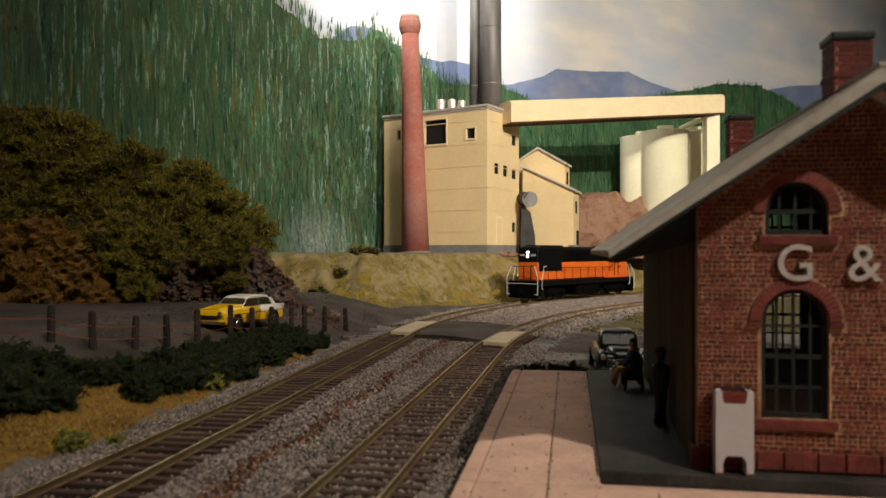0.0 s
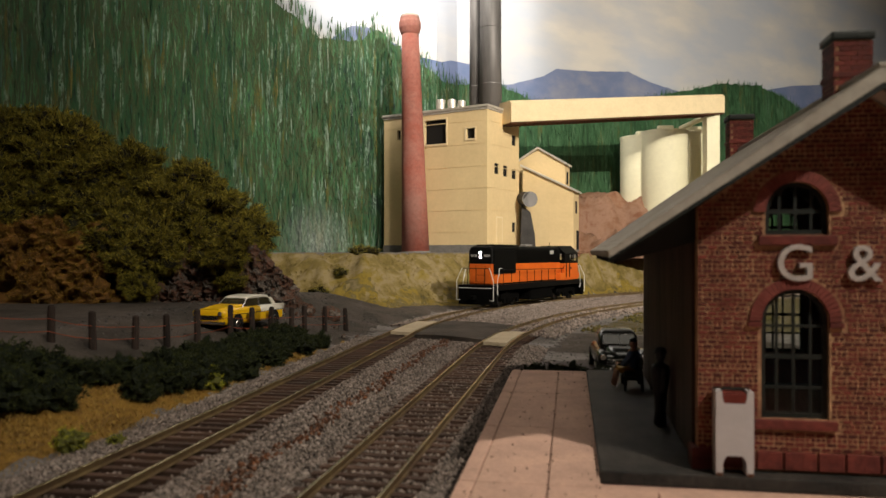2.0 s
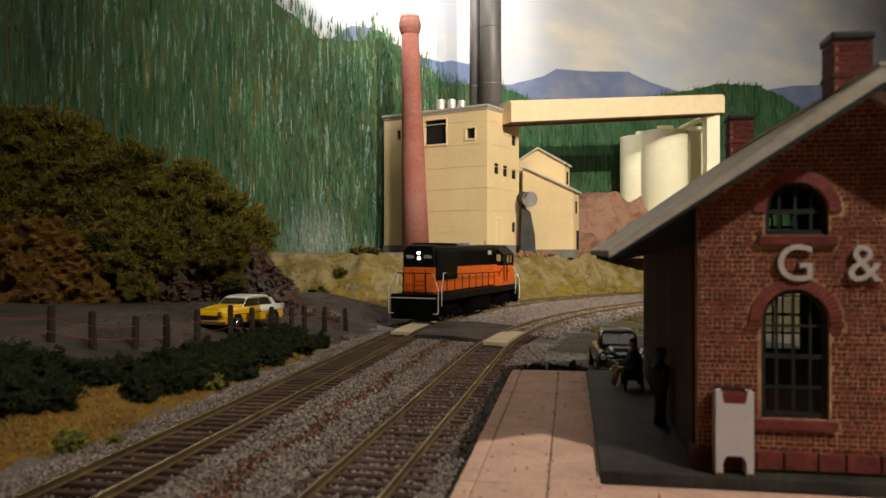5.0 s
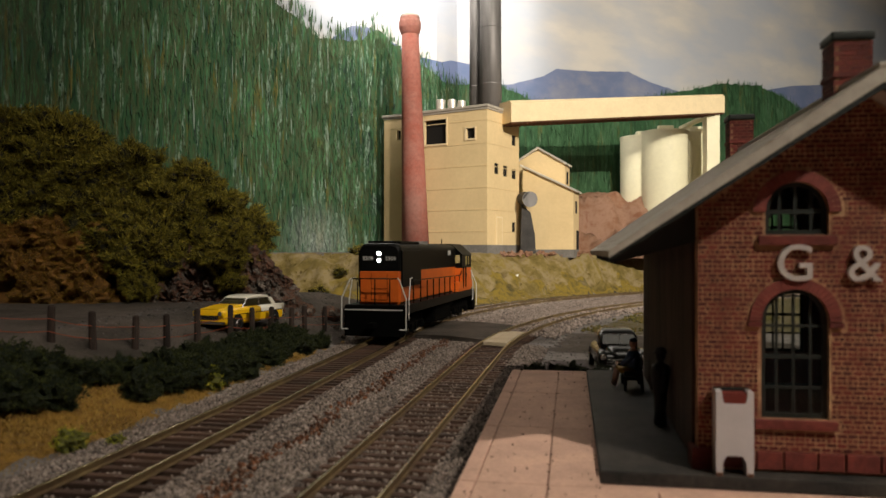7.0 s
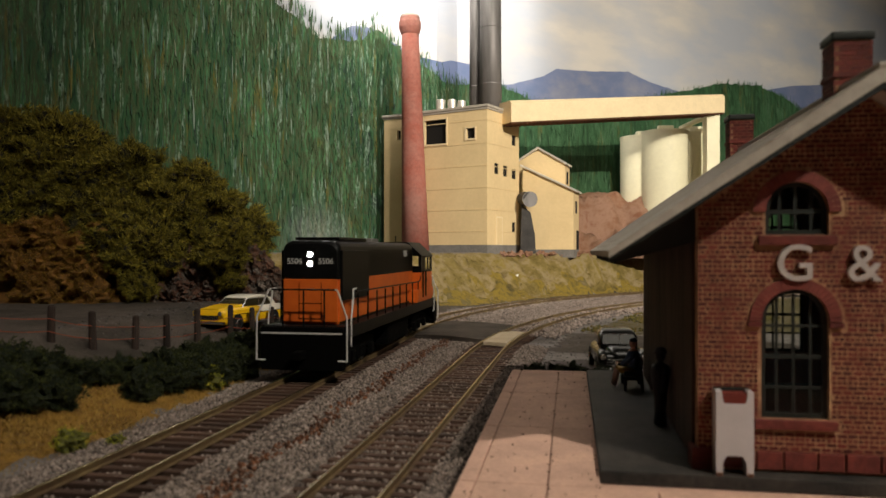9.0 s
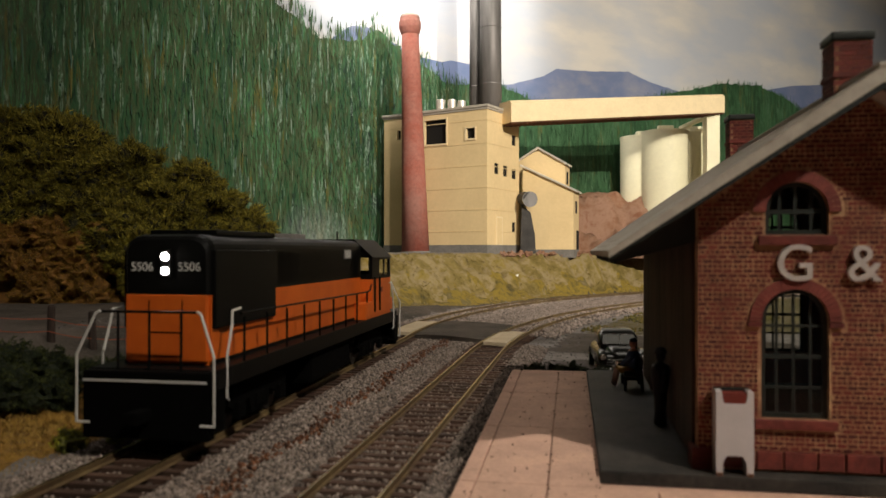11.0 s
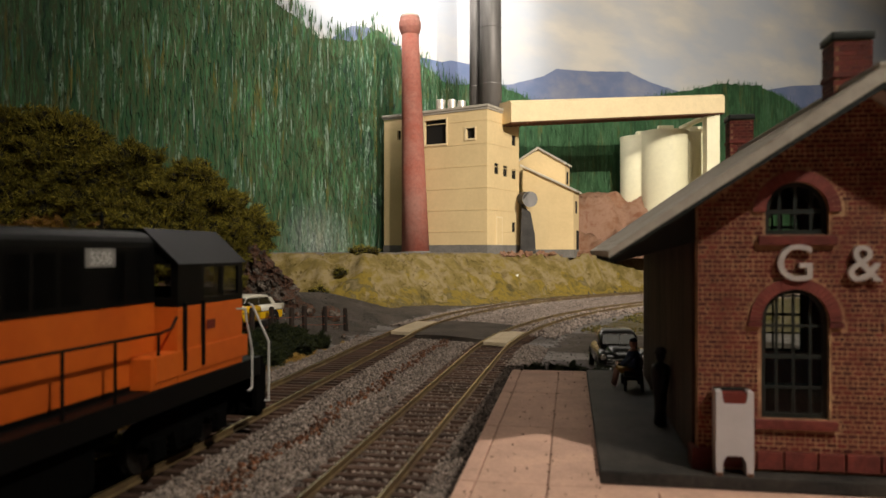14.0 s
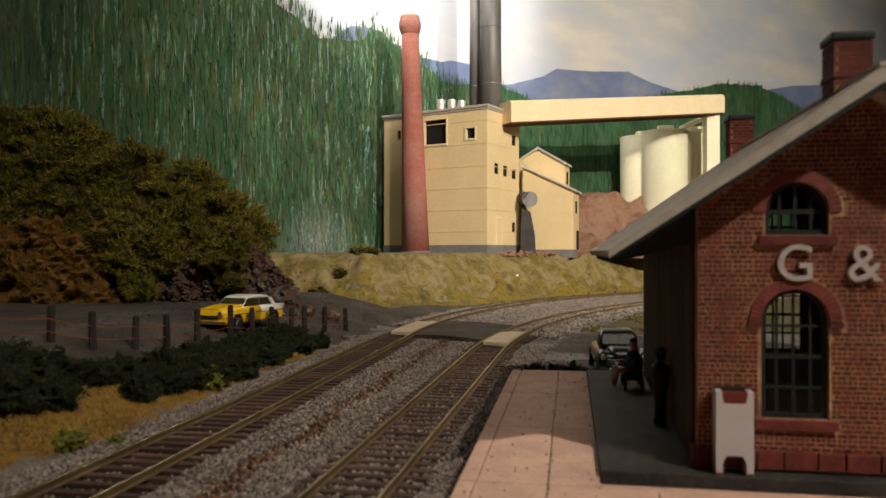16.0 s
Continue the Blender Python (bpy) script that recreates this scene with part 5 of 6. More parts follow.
def fence():
    f = thing("wire_fence", at(0, 0, 0), "row of dark wooden posts strung with two rusty wires", "fence")
    rng = random.Random(3)
    tops = []
    for x, y in FENCE:
        z = height_at(x, y)
        h = rng.uniform(1.3, 1.48)
        lean = rng.uniform(-0.05, 0.05)
        bm = bmesh.new()
        tube(bm, (x, y, z - 0.2), (x + lean, y, z + h - 0.06), 0.15, 0.13, 12)
        tube(bm, (x + lean, y, z + h - 0.06), (x + lean, y, z + h), 0.13, 0.08, 12)
        part("post", bm, "post", f)
        tops.append(Vector((x + lean * 0.6, y - 0.16, z)))
    for dz in (0.42, 0.88):
        for a, b in zip(tops, tops[1:]):
            pts = []
            for k in range(6):
                p = a.lerp(b, k / 5) + Vector((0, 0, dz - 0.05 * math.sin(math.pi * k / 5) * rng.uniform(0.7, 1.2)))
                pts.append(p)
            part("wire", pipe(pts, 0.015, 5), "wire", f)


fence()


def rounded(w, z0, z1, r, n=4):
    """A rounded-corner section in y-z."""
    pts = []
    for cy, cz, a0 in ((w - r, z1 - r, 0), (-w + r, z1 - r, 90), (-w + r, z0 + r, 180), (w - r, z0 + r, 270)):
        for k in range(n + 1):
            a = radians(a0 + 90 * k / n)
            pts.append((cy + r * math.cos(a), cz + r * math.sin(a)))
    return pts


def cabin(w0, z0, w1, z1, r=0.12):
    """A cabin's section, narrower at the top."""
    return [(w0, z0), (w1 + 0.02, z1 - r), (w1 - r, z1), (0, z1 + 0.04), (-w1 + r, z1), (-w1 - 0.02, z1 - r), (-w0, z0)]


def wheel(parent, x, y, r):
    s = 1 if y > 0 else -1
    w = part("wheel", tube(bmesh.new(), (x, y - 0.1, r), (x, y + 0.1, r), r, n=24), "tyre", parent)
    part("hubcap", tube(bmesh.new(), (x, y + s * 0.09, r), (x, y + s * 0.13, r), r * 0.62, r * 0.5, 20), "chrome", w)


def yellow_car():
    x, y = -10.3, 38.4
    c = thing("yellow_car", at(x, y, height_at(x, y) + 0.0, 249), "yellow and white 1950s two-tone saloon car on the road", "car")
    st = [(2.52, 0.82, 0.42, 0.98), (2.44, 0.92, 0.34, 1.06), (1.9, 0.95, 0.31, 1.1), (0.8, 0.96, 0.3, 1.12), (-0.4, 0.96, 0.3, 1.1)]
    part("front_body", loft([(a, rounded(w, z0, z1, 0.2, 6)) for a, w, z0, z1 in st]), "yellow", c, "glossy yellow front and doors", smooth=True)
    st = [(-0.4, 0.96, 0.3, 1.1), (-1.4, 0.96, 0.3, 1.1), (-2.3, 0.93, 0.34, 1.1), (-2.52, 0.86, 0.4, 1.04)]
    part("rear_body", loft([(a - 0.004, rounded(w, z0, z1, 0.2, 6)) for a, w, z0, z1 in st]), "carwhite", c, "white rear quarters", smooth=True)
    part("lower_side", boxes((-2.3, -0.3, 0.9, 0.972, 0.38, 0.78), (-2.3, -0.3, -0.972, -0.9, 0.38, 0.78), bevel=0.02), "yellow", c)
    part("bonnet", loft([(2.46, rounded(0.55, 0.86, 1.1, 0.08)), (1.6, rounded(0.66, 0.9, 1.2, 0.08)), (0.75, rounded(0.74, 0.9, 1.24, 0.08))]), "yellow", c)
    glass = [(1.0, 0.74, 1.06, 1.12, 0.02), (0.72, 0.73, 1.04, 1.3, 0.1), (0.36, 0.68, 1.04, 1.54, 0.14), (-0.5, 0.7, 1.04, 1.58, 0.16), (-1.4, 0.66, 1.04, 1.54, 0.14), (-1.8, 0.7, 1.04, 1.28, 0.1), (-2.05, 0.72, 1.04, 1.1, 0.02)]
    part("greenhouse", loft([(a, rounded(w, z0, z1, q, 5)) for a, w, z0, z1, q in glass]), "carglass", c, "dark glazed cabin", smooth=True)
    roof = [(0.5, 0.56, 1.5, 1.54, 0.015), (0.36, 0.67, 1.48, 1.58, 0.04), (-0.1, 0.72, 1.47, 1.64, 0.07), (-0.8, 0.72, 1.47, 1.65, 0.07), (-1.35, 0.68, 1.45, 1.59, 0.06), (-1.62, 0.58, 1.4, 1.47, 0.03)]
    part("roof", loft([(a, rounded(w, z0, z1, q, 5)) for a, w, z0, z1, q in roof]), "carwhite", c, "rounded white roof", smooth=True)
    for s in (-1, 1):
        for a, b, q in (((0.98, 0.78 * s, 1.06), (0.4, 0.67 * s, 1.52), 0.03), ((-0.5, 0.75 * s, 1.06), (-0.52, 0.7 * s, 1.52), 0.025)):
            part("pillar", tube(bmesh.new(), a, b, q, n=8), "chrome", c)
        part("rear_pillar", prism([(-1.3, 1.5), (-1.62, 1.46), (-2.05, 1.08), (-1.72, 1.08)], 0.66 * s, 0.735 * s), "carwhite", c, "broad white rear pillar")
        part("tail_fin", loft([(-1.2, rounded(0.05, 0.95, 1.1, 0.03)), (-2.0, rounded(0.09, 0.9, 1.11, 0.04)), (-2.56, rounded(0.09, 0.8, 1.1, 0.05))]), "carwhite", c, m=at(0, 0.83 * s, 0), smooth=True)
        part("headlight_hood", loft([(1.9, rounded(0.12, 0.9, 1.08, 0.05)), (2.4, rounded(0.15, 0.76, 1.06, 0.1)), (2.6, rounded(0.15, 0.74, 1.03, 0.12))]), "yellow", c, m=at(0, 0.72 * s, 0), smooth=True)
        part("side_trim", boxes((-2.3, 2.2, 0.945 if s > 0 else -0.975, 0.975 if s > 0 else -0.945, 0.79, 0.82)), "chrome", c)
        h = part("headlight", tube(bmesh.new(), (2.5, 0.72 * s, 0.89), (2.62, 0.72 * s, 0.89), 0.12, 0.11, 16), "chrome", c)
        part("fender_crown", loft([(2.52, rounded(0.1, 0.82, 0.98, 0.04)), (1.7, rounded(0.12, 0.9, 1.1, 0.05)), (0.6, rounded(0.1, 0.9, 1.08, 0.04))]), "yellow", c, m=at(0, 0.74 * s, 0))
        for a in (1.55, -1.55):
            # black disc on the uncut body side, painted as the arch's shade
            part("wheel_arch", tube(bmesh.new(), (a, 0.9 * s, 0.4), (a, 0.977 * s, 0.4), 0.43, 0.42, 24), "hole", c, "near-black disc standing in for the shaded wheel arch")
            wheel(c, a, 0.9 * s, 0.35)
    part("grille", boxes((2.44, 2.53, -0.56, 0.56, 0.56, 0.8), bevel=0.04), "trucks", c)
    for k in range(9):
        part("grille_bar", boxes((2.52, 2.545, -0.53 + k * 0.125, -0.5 + k * 0.125, 0.58, 0.78)), "chrome", c)
    part("front_bumper", boxes((2.46, 2.66, -0.92, 0.92, 0.38, 0.52), bevel=0.05), "chrome", c)
    part("rear_bumper", boxes((-2.66, -2.46, -0.9, 0.9, 0.4, 0.54), bevel=0.05), "chrome", c)
    part("windscreen_edge", boxes((0.8, 0.86, -0.8, 0.8, 1.05, 1.1)), "chrome", c)


yellow_car()


def black_car():
    x, y = 7.35, 31.9
    c = thing("black_car", at(x, y, height_at(x, y) + 0.02, 264), "glossy black rounded 1950s saloon car with a massive chrome grille", "car")
    st = [(2.3, 0.78, 0.42, 0.82, 0.18), (2.1, 0.92, 0.36, 0.98, 0.26), (1.4, 0.99, 0.33, 1.06, 0.3), (0.2, 1.0, 0.32, 1.1, 0.3), (-1.4, 0.99, 0.33, 1.08, 0.3), (-2.3, 0.9, 0.38, 1.0, 0.28), (-2.6, 0.7, 0.45, 0.85, 0.18)]
    part("body", loft([(a, rounded(w, z0, z1, q, 6)) for a, w, z0, z1, q in st]), "carblack", c, smooth=True)
    part("bonnet", loft([(2.36, rounded(0.3, 0.66, 0.92, 0.1, 6)), (2.1, rounded(0.5, 0.66, 1.1, 0.2, 6)), (1.4, rounded(0.6, 0.7, 1.22, 0.24, 6)), (0.6, rounded(0.66, 0.8, 1.26, 0.2, 6))]), "carblack", c, smooth=True)
    cab = [(0.95, 0.74, 1.05, 1.2, 0.06), (0.5, 0.8, 1.0, 1.58, 0.22), (0.1, 0.8, 1.0, 1.74, 0.3), (-0.5, 0.8, 1.0, 1.78, 0.32), (-1.2, 0.76, 1.0, 1.68, 0.32), (-1.9, 0.62, 0.95, 1.25, 0.14)]
    part("cabin", loft([(a, rounded(w, z0, z1, q, 6)) for a, w, z0, z1, q in cab]), "carblack", c, "rounded black cabin", smooth=True)
    part("windscreen", loft([(0.98, [(0.64, 1.2), (-0.64, 1.2), (-0.64, 1.24), (0.64, 1.24)]), (0.56, [(0.62, 1.56), (-0.62, 1.56), (-0.62, 1.6), (0.62, 1.6)])]), "carglass", c, "dark split windscreen")
    part("windscreen_frame", pipe([(0.99, 0.66, 1.22), (0.99, -0.66, 1.22), (0.57, -0.63, 1.59), (0.57, 0.63, 1.59), (0.99, 0.66, 1.22)], 0.02, 6), "chrome", c)
    part("windscreen_bar", pipe([(1.0, 0, 1.22), (0.58, 0, 1.6)], 0.018, 6), "chrome", c)
    for s in (-1, 1):
        part("side_window", prism([(0.35, 1.16), (-1.2, 1.16), (-0.95, 1.52), (0.2, 1.52)], 0.785 * s, 0.812 * s), "carglass", c)
        part("fender", loft([(2.34, rounded(0.14, 0.6, 0.9, 0.12, 6)), (2.1, rounded(0.19, 0.5, 1.06, 0.17, 6)), (1.2, rounded(0.2, 0.5, 1.1, 0.17, 6)), (0.0, rounded(0.12, 0.6, 1.02, 0.1, 6))]), "carblack", c, m=at(0, 0.8 * s, 0), smooth=True)
        h = part("headlight", tube(bmesh.new(), (2.22, 0.8 * s, 0.86), (2.38, 0.8 * s, 0.86), 0.13, 0.12, 18), "chrome", c, "bright chrome headlight")
        part("lens", tube(bmesh.new(), (2.37, 0.8 * s, 0.86), (2.4, 0.8 * s, 0.86), 0.1, 0.07, 16), "white", h)
        part("grille_tooth", boxes((2.32, 2.46, s * 0.3 - 0.07, s * 0.3 + 0.07, 0.46, 0.74), bevel=0.04), "chrome", c)
        part("bumper_guard", boxes((2.5, 2.66, s * 0.42 - 0.07, s * 0.42 + 0.07, 0.3, 0.62), bevel=0.05), "chrome", c)
        for a in (1.5, -1.5):
            # no arch is cut: a black disc carries the shade round the wheel
            part("wheel_arch", tube(bmesh.new(), (a, 0.93 * s, 0.42), (a, 1.003 * s, 0.42), 0.42, 0.41, 24), "hole", c, "near-black disc standing in for the shaded wheel arch")
            wheel(c, a, 0.92 * s, 0.35)
    # black block behind the bars, painted as the grille's shaded hollow
    part("grille_mouth", boxes((2.2, 2.34, -0.74, 0.74, 0.46, 0.76), bevel=0.06), "hole", c)
    for z, w in ((0.76, 0.7), (0.66, 0.78), (0.56, 0.8), (0.46, 0.78)):
        part("grille_bar", pipe([(2.26, -w, z), (2.4, -w * 0.6, z + 0.01), (2.44, 0, z + 0.015), (2.4, w * 0.6, z + 0.01), (2.26, w, z)], 0.034, 8), "chrome", c)
    part("front_bumper", pipe([(2.2, -1.0, 0.4), (2.46, -0.85, 0.4), (2.56, 0, 0.4), (2.46, 0.85, 0.4), (2.2, 1.0, 0.4)], 0.085, 12), "chrome", c, "rounded chrome bumper")


black_car()


def tuft_mesh(name, seed, count, size, lean, flat=1.0, wide=0.16):
    """A ragged clump: a lumpy core and very many small tufts, about one metre in radius."""
    rng = np.random.RandomState(seed)
    bm = bmesh.new()
    bmesh.ops.create_icosphere(bm, subdivisions=3, radius=0.8)
    for v in bm.verts:
        d = v.co.normalized()
        k = 0.8 + 0.8 * noise.fractal(d * 2.3 + Vector((seed, 0, 0)), 1.0, 2.0, 3)
        v.co = d * k
        v.co.z *= flat
    core = [v.co.copy() for v in bm.verts]
    cf = [tuple(v.index for v in f.verts) for f in bm.faces]
    bm.free()
    verts, faces = [tuple(c) for c in core], list(cf)
    for _ in range(count):
        d = Vector(rng.normal(size=3)).normalized()
        k = 0.8 + 0.8 * noise.fractal(d * 2.3 + Vector((seed, 0, 0)), 1.0, 2.0, 3)
        base = d * (k * rng.uniform(0.88, 1.02))
        base.z *= flat
        out = (d + Vector(rng.normal(size=3)) * 0.75 + Vector((0, 0, lean))).normalized()
        side = out.cross(Vector(rng.normal(size=3))).normalized()
        s = size * rng.uniform(0.5, 1.5)
        i = len(verts)
        tip = base + out * s
        verts += [tuple(base - side * s * wide), tuple(base + side * s * wide), tuple(tip)]
        faces += [(i, i + 1, i + 2)]
    me = bpy.data.meshes.new(name)
    me.from_pydata([(a * S, b * S, c * S) for a, b, c in verts], [], faces)
    return me, len(cf)


def clump_meshes(name, material, core, n, count, size, lean=0.2, flat=0.85, wide=0.16):
    out = []
    for k in range(n):
        me, cores = tuft_mesh(name, k + 1, count, size, lean, flat, wide)
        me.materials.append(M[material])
        # mostly a darker colour than the tufts, painted as the clump's inner shade
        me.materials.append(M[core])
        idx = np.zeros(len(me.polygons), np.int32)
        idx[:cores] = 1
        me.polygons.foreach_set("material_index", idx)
        out.append(me)
    return out


def plant(name, me, x, y, z, r, rng, label, category, group):
    ob = new(name, me)
    ob.matrix_basis = at(x, y, z, rng.uniform(0, 360)) @ Matrix.Diagonal((r * rng.uniform(0.9, 1.15), r * rng.uniform(0.9, 1.15), r * rng.uniform(0.85, 1.1), 1))
    return tagged(ob, label, category, group)


def wooded_hill():
    rng = random.Random(11)
    ms = clump_meshes("tree_clump", "foliage", "foliageshade", 4, 17000, 0.2, 0.25, 0.85, 0.075)
    rows = [(-29.5, 13.2), (-27.4, 12.8), (-25.4, 12.2), (-23.5, 11.4), (-21.7, 10.4), (-19.9, 10.2), (-18.2, 9.6), (-16.7, 8.8), (-15.2, 7.8), (-13.9, 6.2)]
    for i, (x, top) in enumerate(rows):
        for j in range(4):
            z = top - 0.3 - j * (1.9 if x < -22 else 1.6)
            if z < (6.5 if x < -20.5 else 3.7):
                continue
            y = 50.8 - j * 1.25 + rng.uniform(-0.4, 0.4)
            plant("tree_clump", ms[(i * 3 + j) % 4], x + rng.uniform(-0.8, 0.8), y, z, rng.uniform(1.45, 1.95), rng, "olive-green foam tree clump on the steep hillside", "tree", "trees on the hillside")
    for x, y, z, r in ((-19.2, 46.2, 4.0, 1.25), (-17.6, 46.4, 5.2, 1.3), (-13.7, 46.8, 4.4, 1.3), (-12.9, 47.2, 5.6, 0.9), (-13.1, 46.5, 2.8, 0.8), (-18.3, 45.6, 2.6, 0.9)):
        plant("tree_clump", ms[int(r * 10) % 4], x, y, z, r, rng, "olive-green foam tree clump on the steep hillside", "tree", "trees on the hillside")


wooded_hill()


def rust_bank():
    """Rust-coloured foam cover on the bank under the trees."""
    rng = random.Random(21)
    ms = clump_meshes("rust_clump", "rustbush", "earth", 2, 14000, 0.085, 0.1, 0.9)
    for k in range(26):
        x = rng.uniform(-28.5, -20.6)
        v = rng.random()
        y = 45.6 + 1.8 * v
        plant("rust_clump", ms[k % 2], x, y, 1.7 + 4.6 * v, rng.uniform(0.8, 1.2), rng, "rust-brown foam ground cover on the steep bank", "ground cover", "rust cover on the bank")


rust_bank()


def bushes():
    rng = random.Random(5)
    # each bush mesh pairs its leaf colour with a shade-coloured core
    ms = clump_meshes("bush", "darkbush", "darkbushshade", 4, 7000, 0.13)
    lime = clump_meshes("lime_bush", "limebush", "limebushshade", 1, 2600, 0.13)
    for k in range(84):
        y = rng.uniform(23.2, 38.8)
        mx = float(np.interp(y, LY, LX))
        far = (y - 20.5) / 18
        e = rng.uniform(2.9, 5.1) if y > 27 else rng.uniform(3.5, 6.2)
        x = mx - e
        if y > 25.5 and x < -10.8:
            continue
        z = height_at(x, y)
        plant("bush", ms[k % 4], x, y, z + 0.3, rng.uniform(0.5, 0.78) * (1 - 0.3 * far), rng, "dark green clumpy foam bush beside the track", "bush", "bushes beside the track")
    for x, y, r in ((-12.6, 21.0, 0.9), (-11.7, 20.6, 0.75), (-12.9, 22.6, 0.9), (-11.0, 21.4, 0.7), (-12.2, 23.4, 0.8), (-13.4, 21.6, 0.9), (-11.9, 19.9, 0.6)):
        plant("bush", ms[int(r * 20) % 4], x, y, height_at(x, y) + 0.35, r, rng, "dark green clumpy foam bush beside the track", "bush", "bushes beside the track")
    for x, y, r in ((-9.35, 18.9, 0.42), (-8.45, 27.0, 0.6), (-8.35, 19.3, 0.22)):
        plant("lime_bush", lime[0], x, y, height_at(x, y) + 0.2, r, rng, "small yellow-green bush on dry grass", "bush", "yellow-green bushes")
    olive = clump_meshes("weed_clump", "foliage", "foliageshade", 1, 4000, 0.2, 0.4, 0.7, 0.06)
    for x, y, r in ((-9.9, 60.5, 0.8), (-8.6, 63, 0.6), (-7.4, 66.5, 0.7), (-6.3, 66.6, 0.6), (-11.5, 58.2, 0.6)):
        plant("bush", olive[0], x, y, height_at(x, y) + 0.2, r, rng, "olive dry bush on the grassy embankment", "bush", "bushes on the embankment")
    for k in range(12):
        x, y = 3.2 + k * 0.35 + rng.uniform(-0.2, 0.2), 29.6 + rng.uniform(-0.3, 0.5)
        plant("bush", ms[k % 4], x, y, height_at(x, y) + 0.28, rng.uniform(0.24, 0.38), rng, "low dark green weeds behind the platform", "weeds", "weeds behind the platform")


bushes()


def rocks():
    rng = random.Random(8)
    nu, nv = 230, 120
    verts = []
    for i in range(nu):
        u = i / (nu - 1)
        x = -18.5 + 10.2 * u
        top = float(np.interp(u, [0, 0.35, 0.5, 0.62, 0.74, 0.88, 1.0], [5.5, 5.2, 5.4, 4.6, 3.6, 2.0, 0.3]))
        for j in range(nv):
            v = j / (nv - 1)
            p = Vector((x * 0.75, v * top * 0.75, 0))
            ridge = abs(noise.noise(p * 0.9)) + 0.6 * abs(noise.noise(p * 2.1 + Vector((9, 0, 0)))) + 0.45 * abs(noise.noise(p * 5.0)) + 0.3 * abs(noise.noise(p * 11.0 + Vector((0, 0, 4))))
            y = 46.0 + 1.3 * u + 2.2 * v * v + 1.5 * ridge - 0.6
            verts.append((x + 0.25 * noise.noise(p * 3), y, -0.5 + height_at(x, 45.5) * (1 - u) + v * (top + 0.5) + 0.25 * noise.noise(p * 4 + Vector((0, 5, 0)))))
    faces = [(i * nv + j, (i + 1) * nv + j, (i + 1) * nv + j + 1, i * nv + j + 1) for i in range(nu - 1) for j in range(nv - 1)]
    tagged(raw("rock_face", verts, faces, "rock"), "jagged grey-brown plaster rock face of the road cutting", "rock face", kind="structure")
    for k in range(16):
        x, y, r = rng.uniform(-12.5, -8.2), rng.uniform(45.4, 46.4), rng.uniform(0.12, 0.34)
        bm = bmesh.new()
        bmesh.ops.create_icosphere(bm, subdivisions=2, radius=r)
        for v in bm.verts:
            v.co *= 0.75 + 0.7 * abs(noise.noise(v.co * 2.2 / r + Vector((k, 0, 0))))
        tagged(part("rock", bm, "rock", None, m=at(x, y, height_at(x, y) + r * 0.35, rng.uniform(0, 360))), "small fallen rock at the foot of the cutting", "rock", "fallen rocks of the cutting")
    for x, y, r in ((-7.0, 47.2, 0.75), (-8.4, 46.9, 0.5), (-6.3, 44.6, 0.22), (-4.9, 43.2, 0.18), (-5.6, 42.4, 0.2)):
        bm = bmesh.new()
        bmesh.ops.create_icosphere(bm, subdivisions=2, radius=r)
        for v in bm.verts:
            v.co *= 0.8 + 0.5 * noise.noise(v.co * 2 / r + Vector((x, 0, 0)))
        tagged(part("rock", bm, "rock", None, m=at(x, y, height_at(x, y) + r * 0.4)), "dark boulder at the road's edge", "rock", "boulders by the road")


rocks()


def grass_tufts():
    """Static-grass blades over the dry bank."""
    rng = np.random.RandomState(2)
    n = 34000
    y = 13 + 24 * rng.rand(n) ** 1.3
    e = rng.uniform(2.5, 9.5, n)
    x = np.interp(y, LY, LX) - e
    keep = y < 27.5 + (x + 14.3) * 17.5 / 8.5 - 5.4
    x, y = x[keep], y[keep]
    n = len(x)
    z = ground_height(x, y)
    h = rng.uniform(0.03, 0.13, n)
    a = rng.uniform(0, 6.28, n)
    lx, ly = rng.normal(0, 0.08, n), rng.normal(0, 0.08, n)
    w = 0.022
    v = np.stack([np.stack([x - w * np.cos(a), y - w * np.sin(a), z - 0.03], -1), np.stack([x + w * np.cos(a), y + w * np.sin(a), z - 0.03], -1), np.stack([x + lx, y + ly, z + h], -1)], 1)
    tagged(raw("dry_grass", v.reshape(-1, 3), np.arange(3 * n).reshape(-1, 3), "blade"), "short golden dry grass on the trackside bank", "grass", kind="stuff")


M["blade"] = speckle("dry_grass_blade", [(0.12, 0.07, 0.015), (0.3, 0.18, 0.04), (0.4, 0.26, 0.07)], 2.0, island=True, bump=0)
grass_tufts()


def scrub_places(rng, count):
    """Loose lumps over the embankment's face."""
    x, y = rng.uniform(-14, 26, count), rng.uniform(57, 100, count)
    e = off_track(LX, LY, x, y)
    r = bank_share(x, y, e)
    keep = (r > 0.02) & (r < 0.98)
    x, y = x[keep], y[keep]
    return np.stack([x, y, ground_height(x, y) + 0.02], -1)


pebbles("scrub", 20000, scrub_places, 0.065, ["hillgrass"], "clumps of dry ground cover on the embankment")


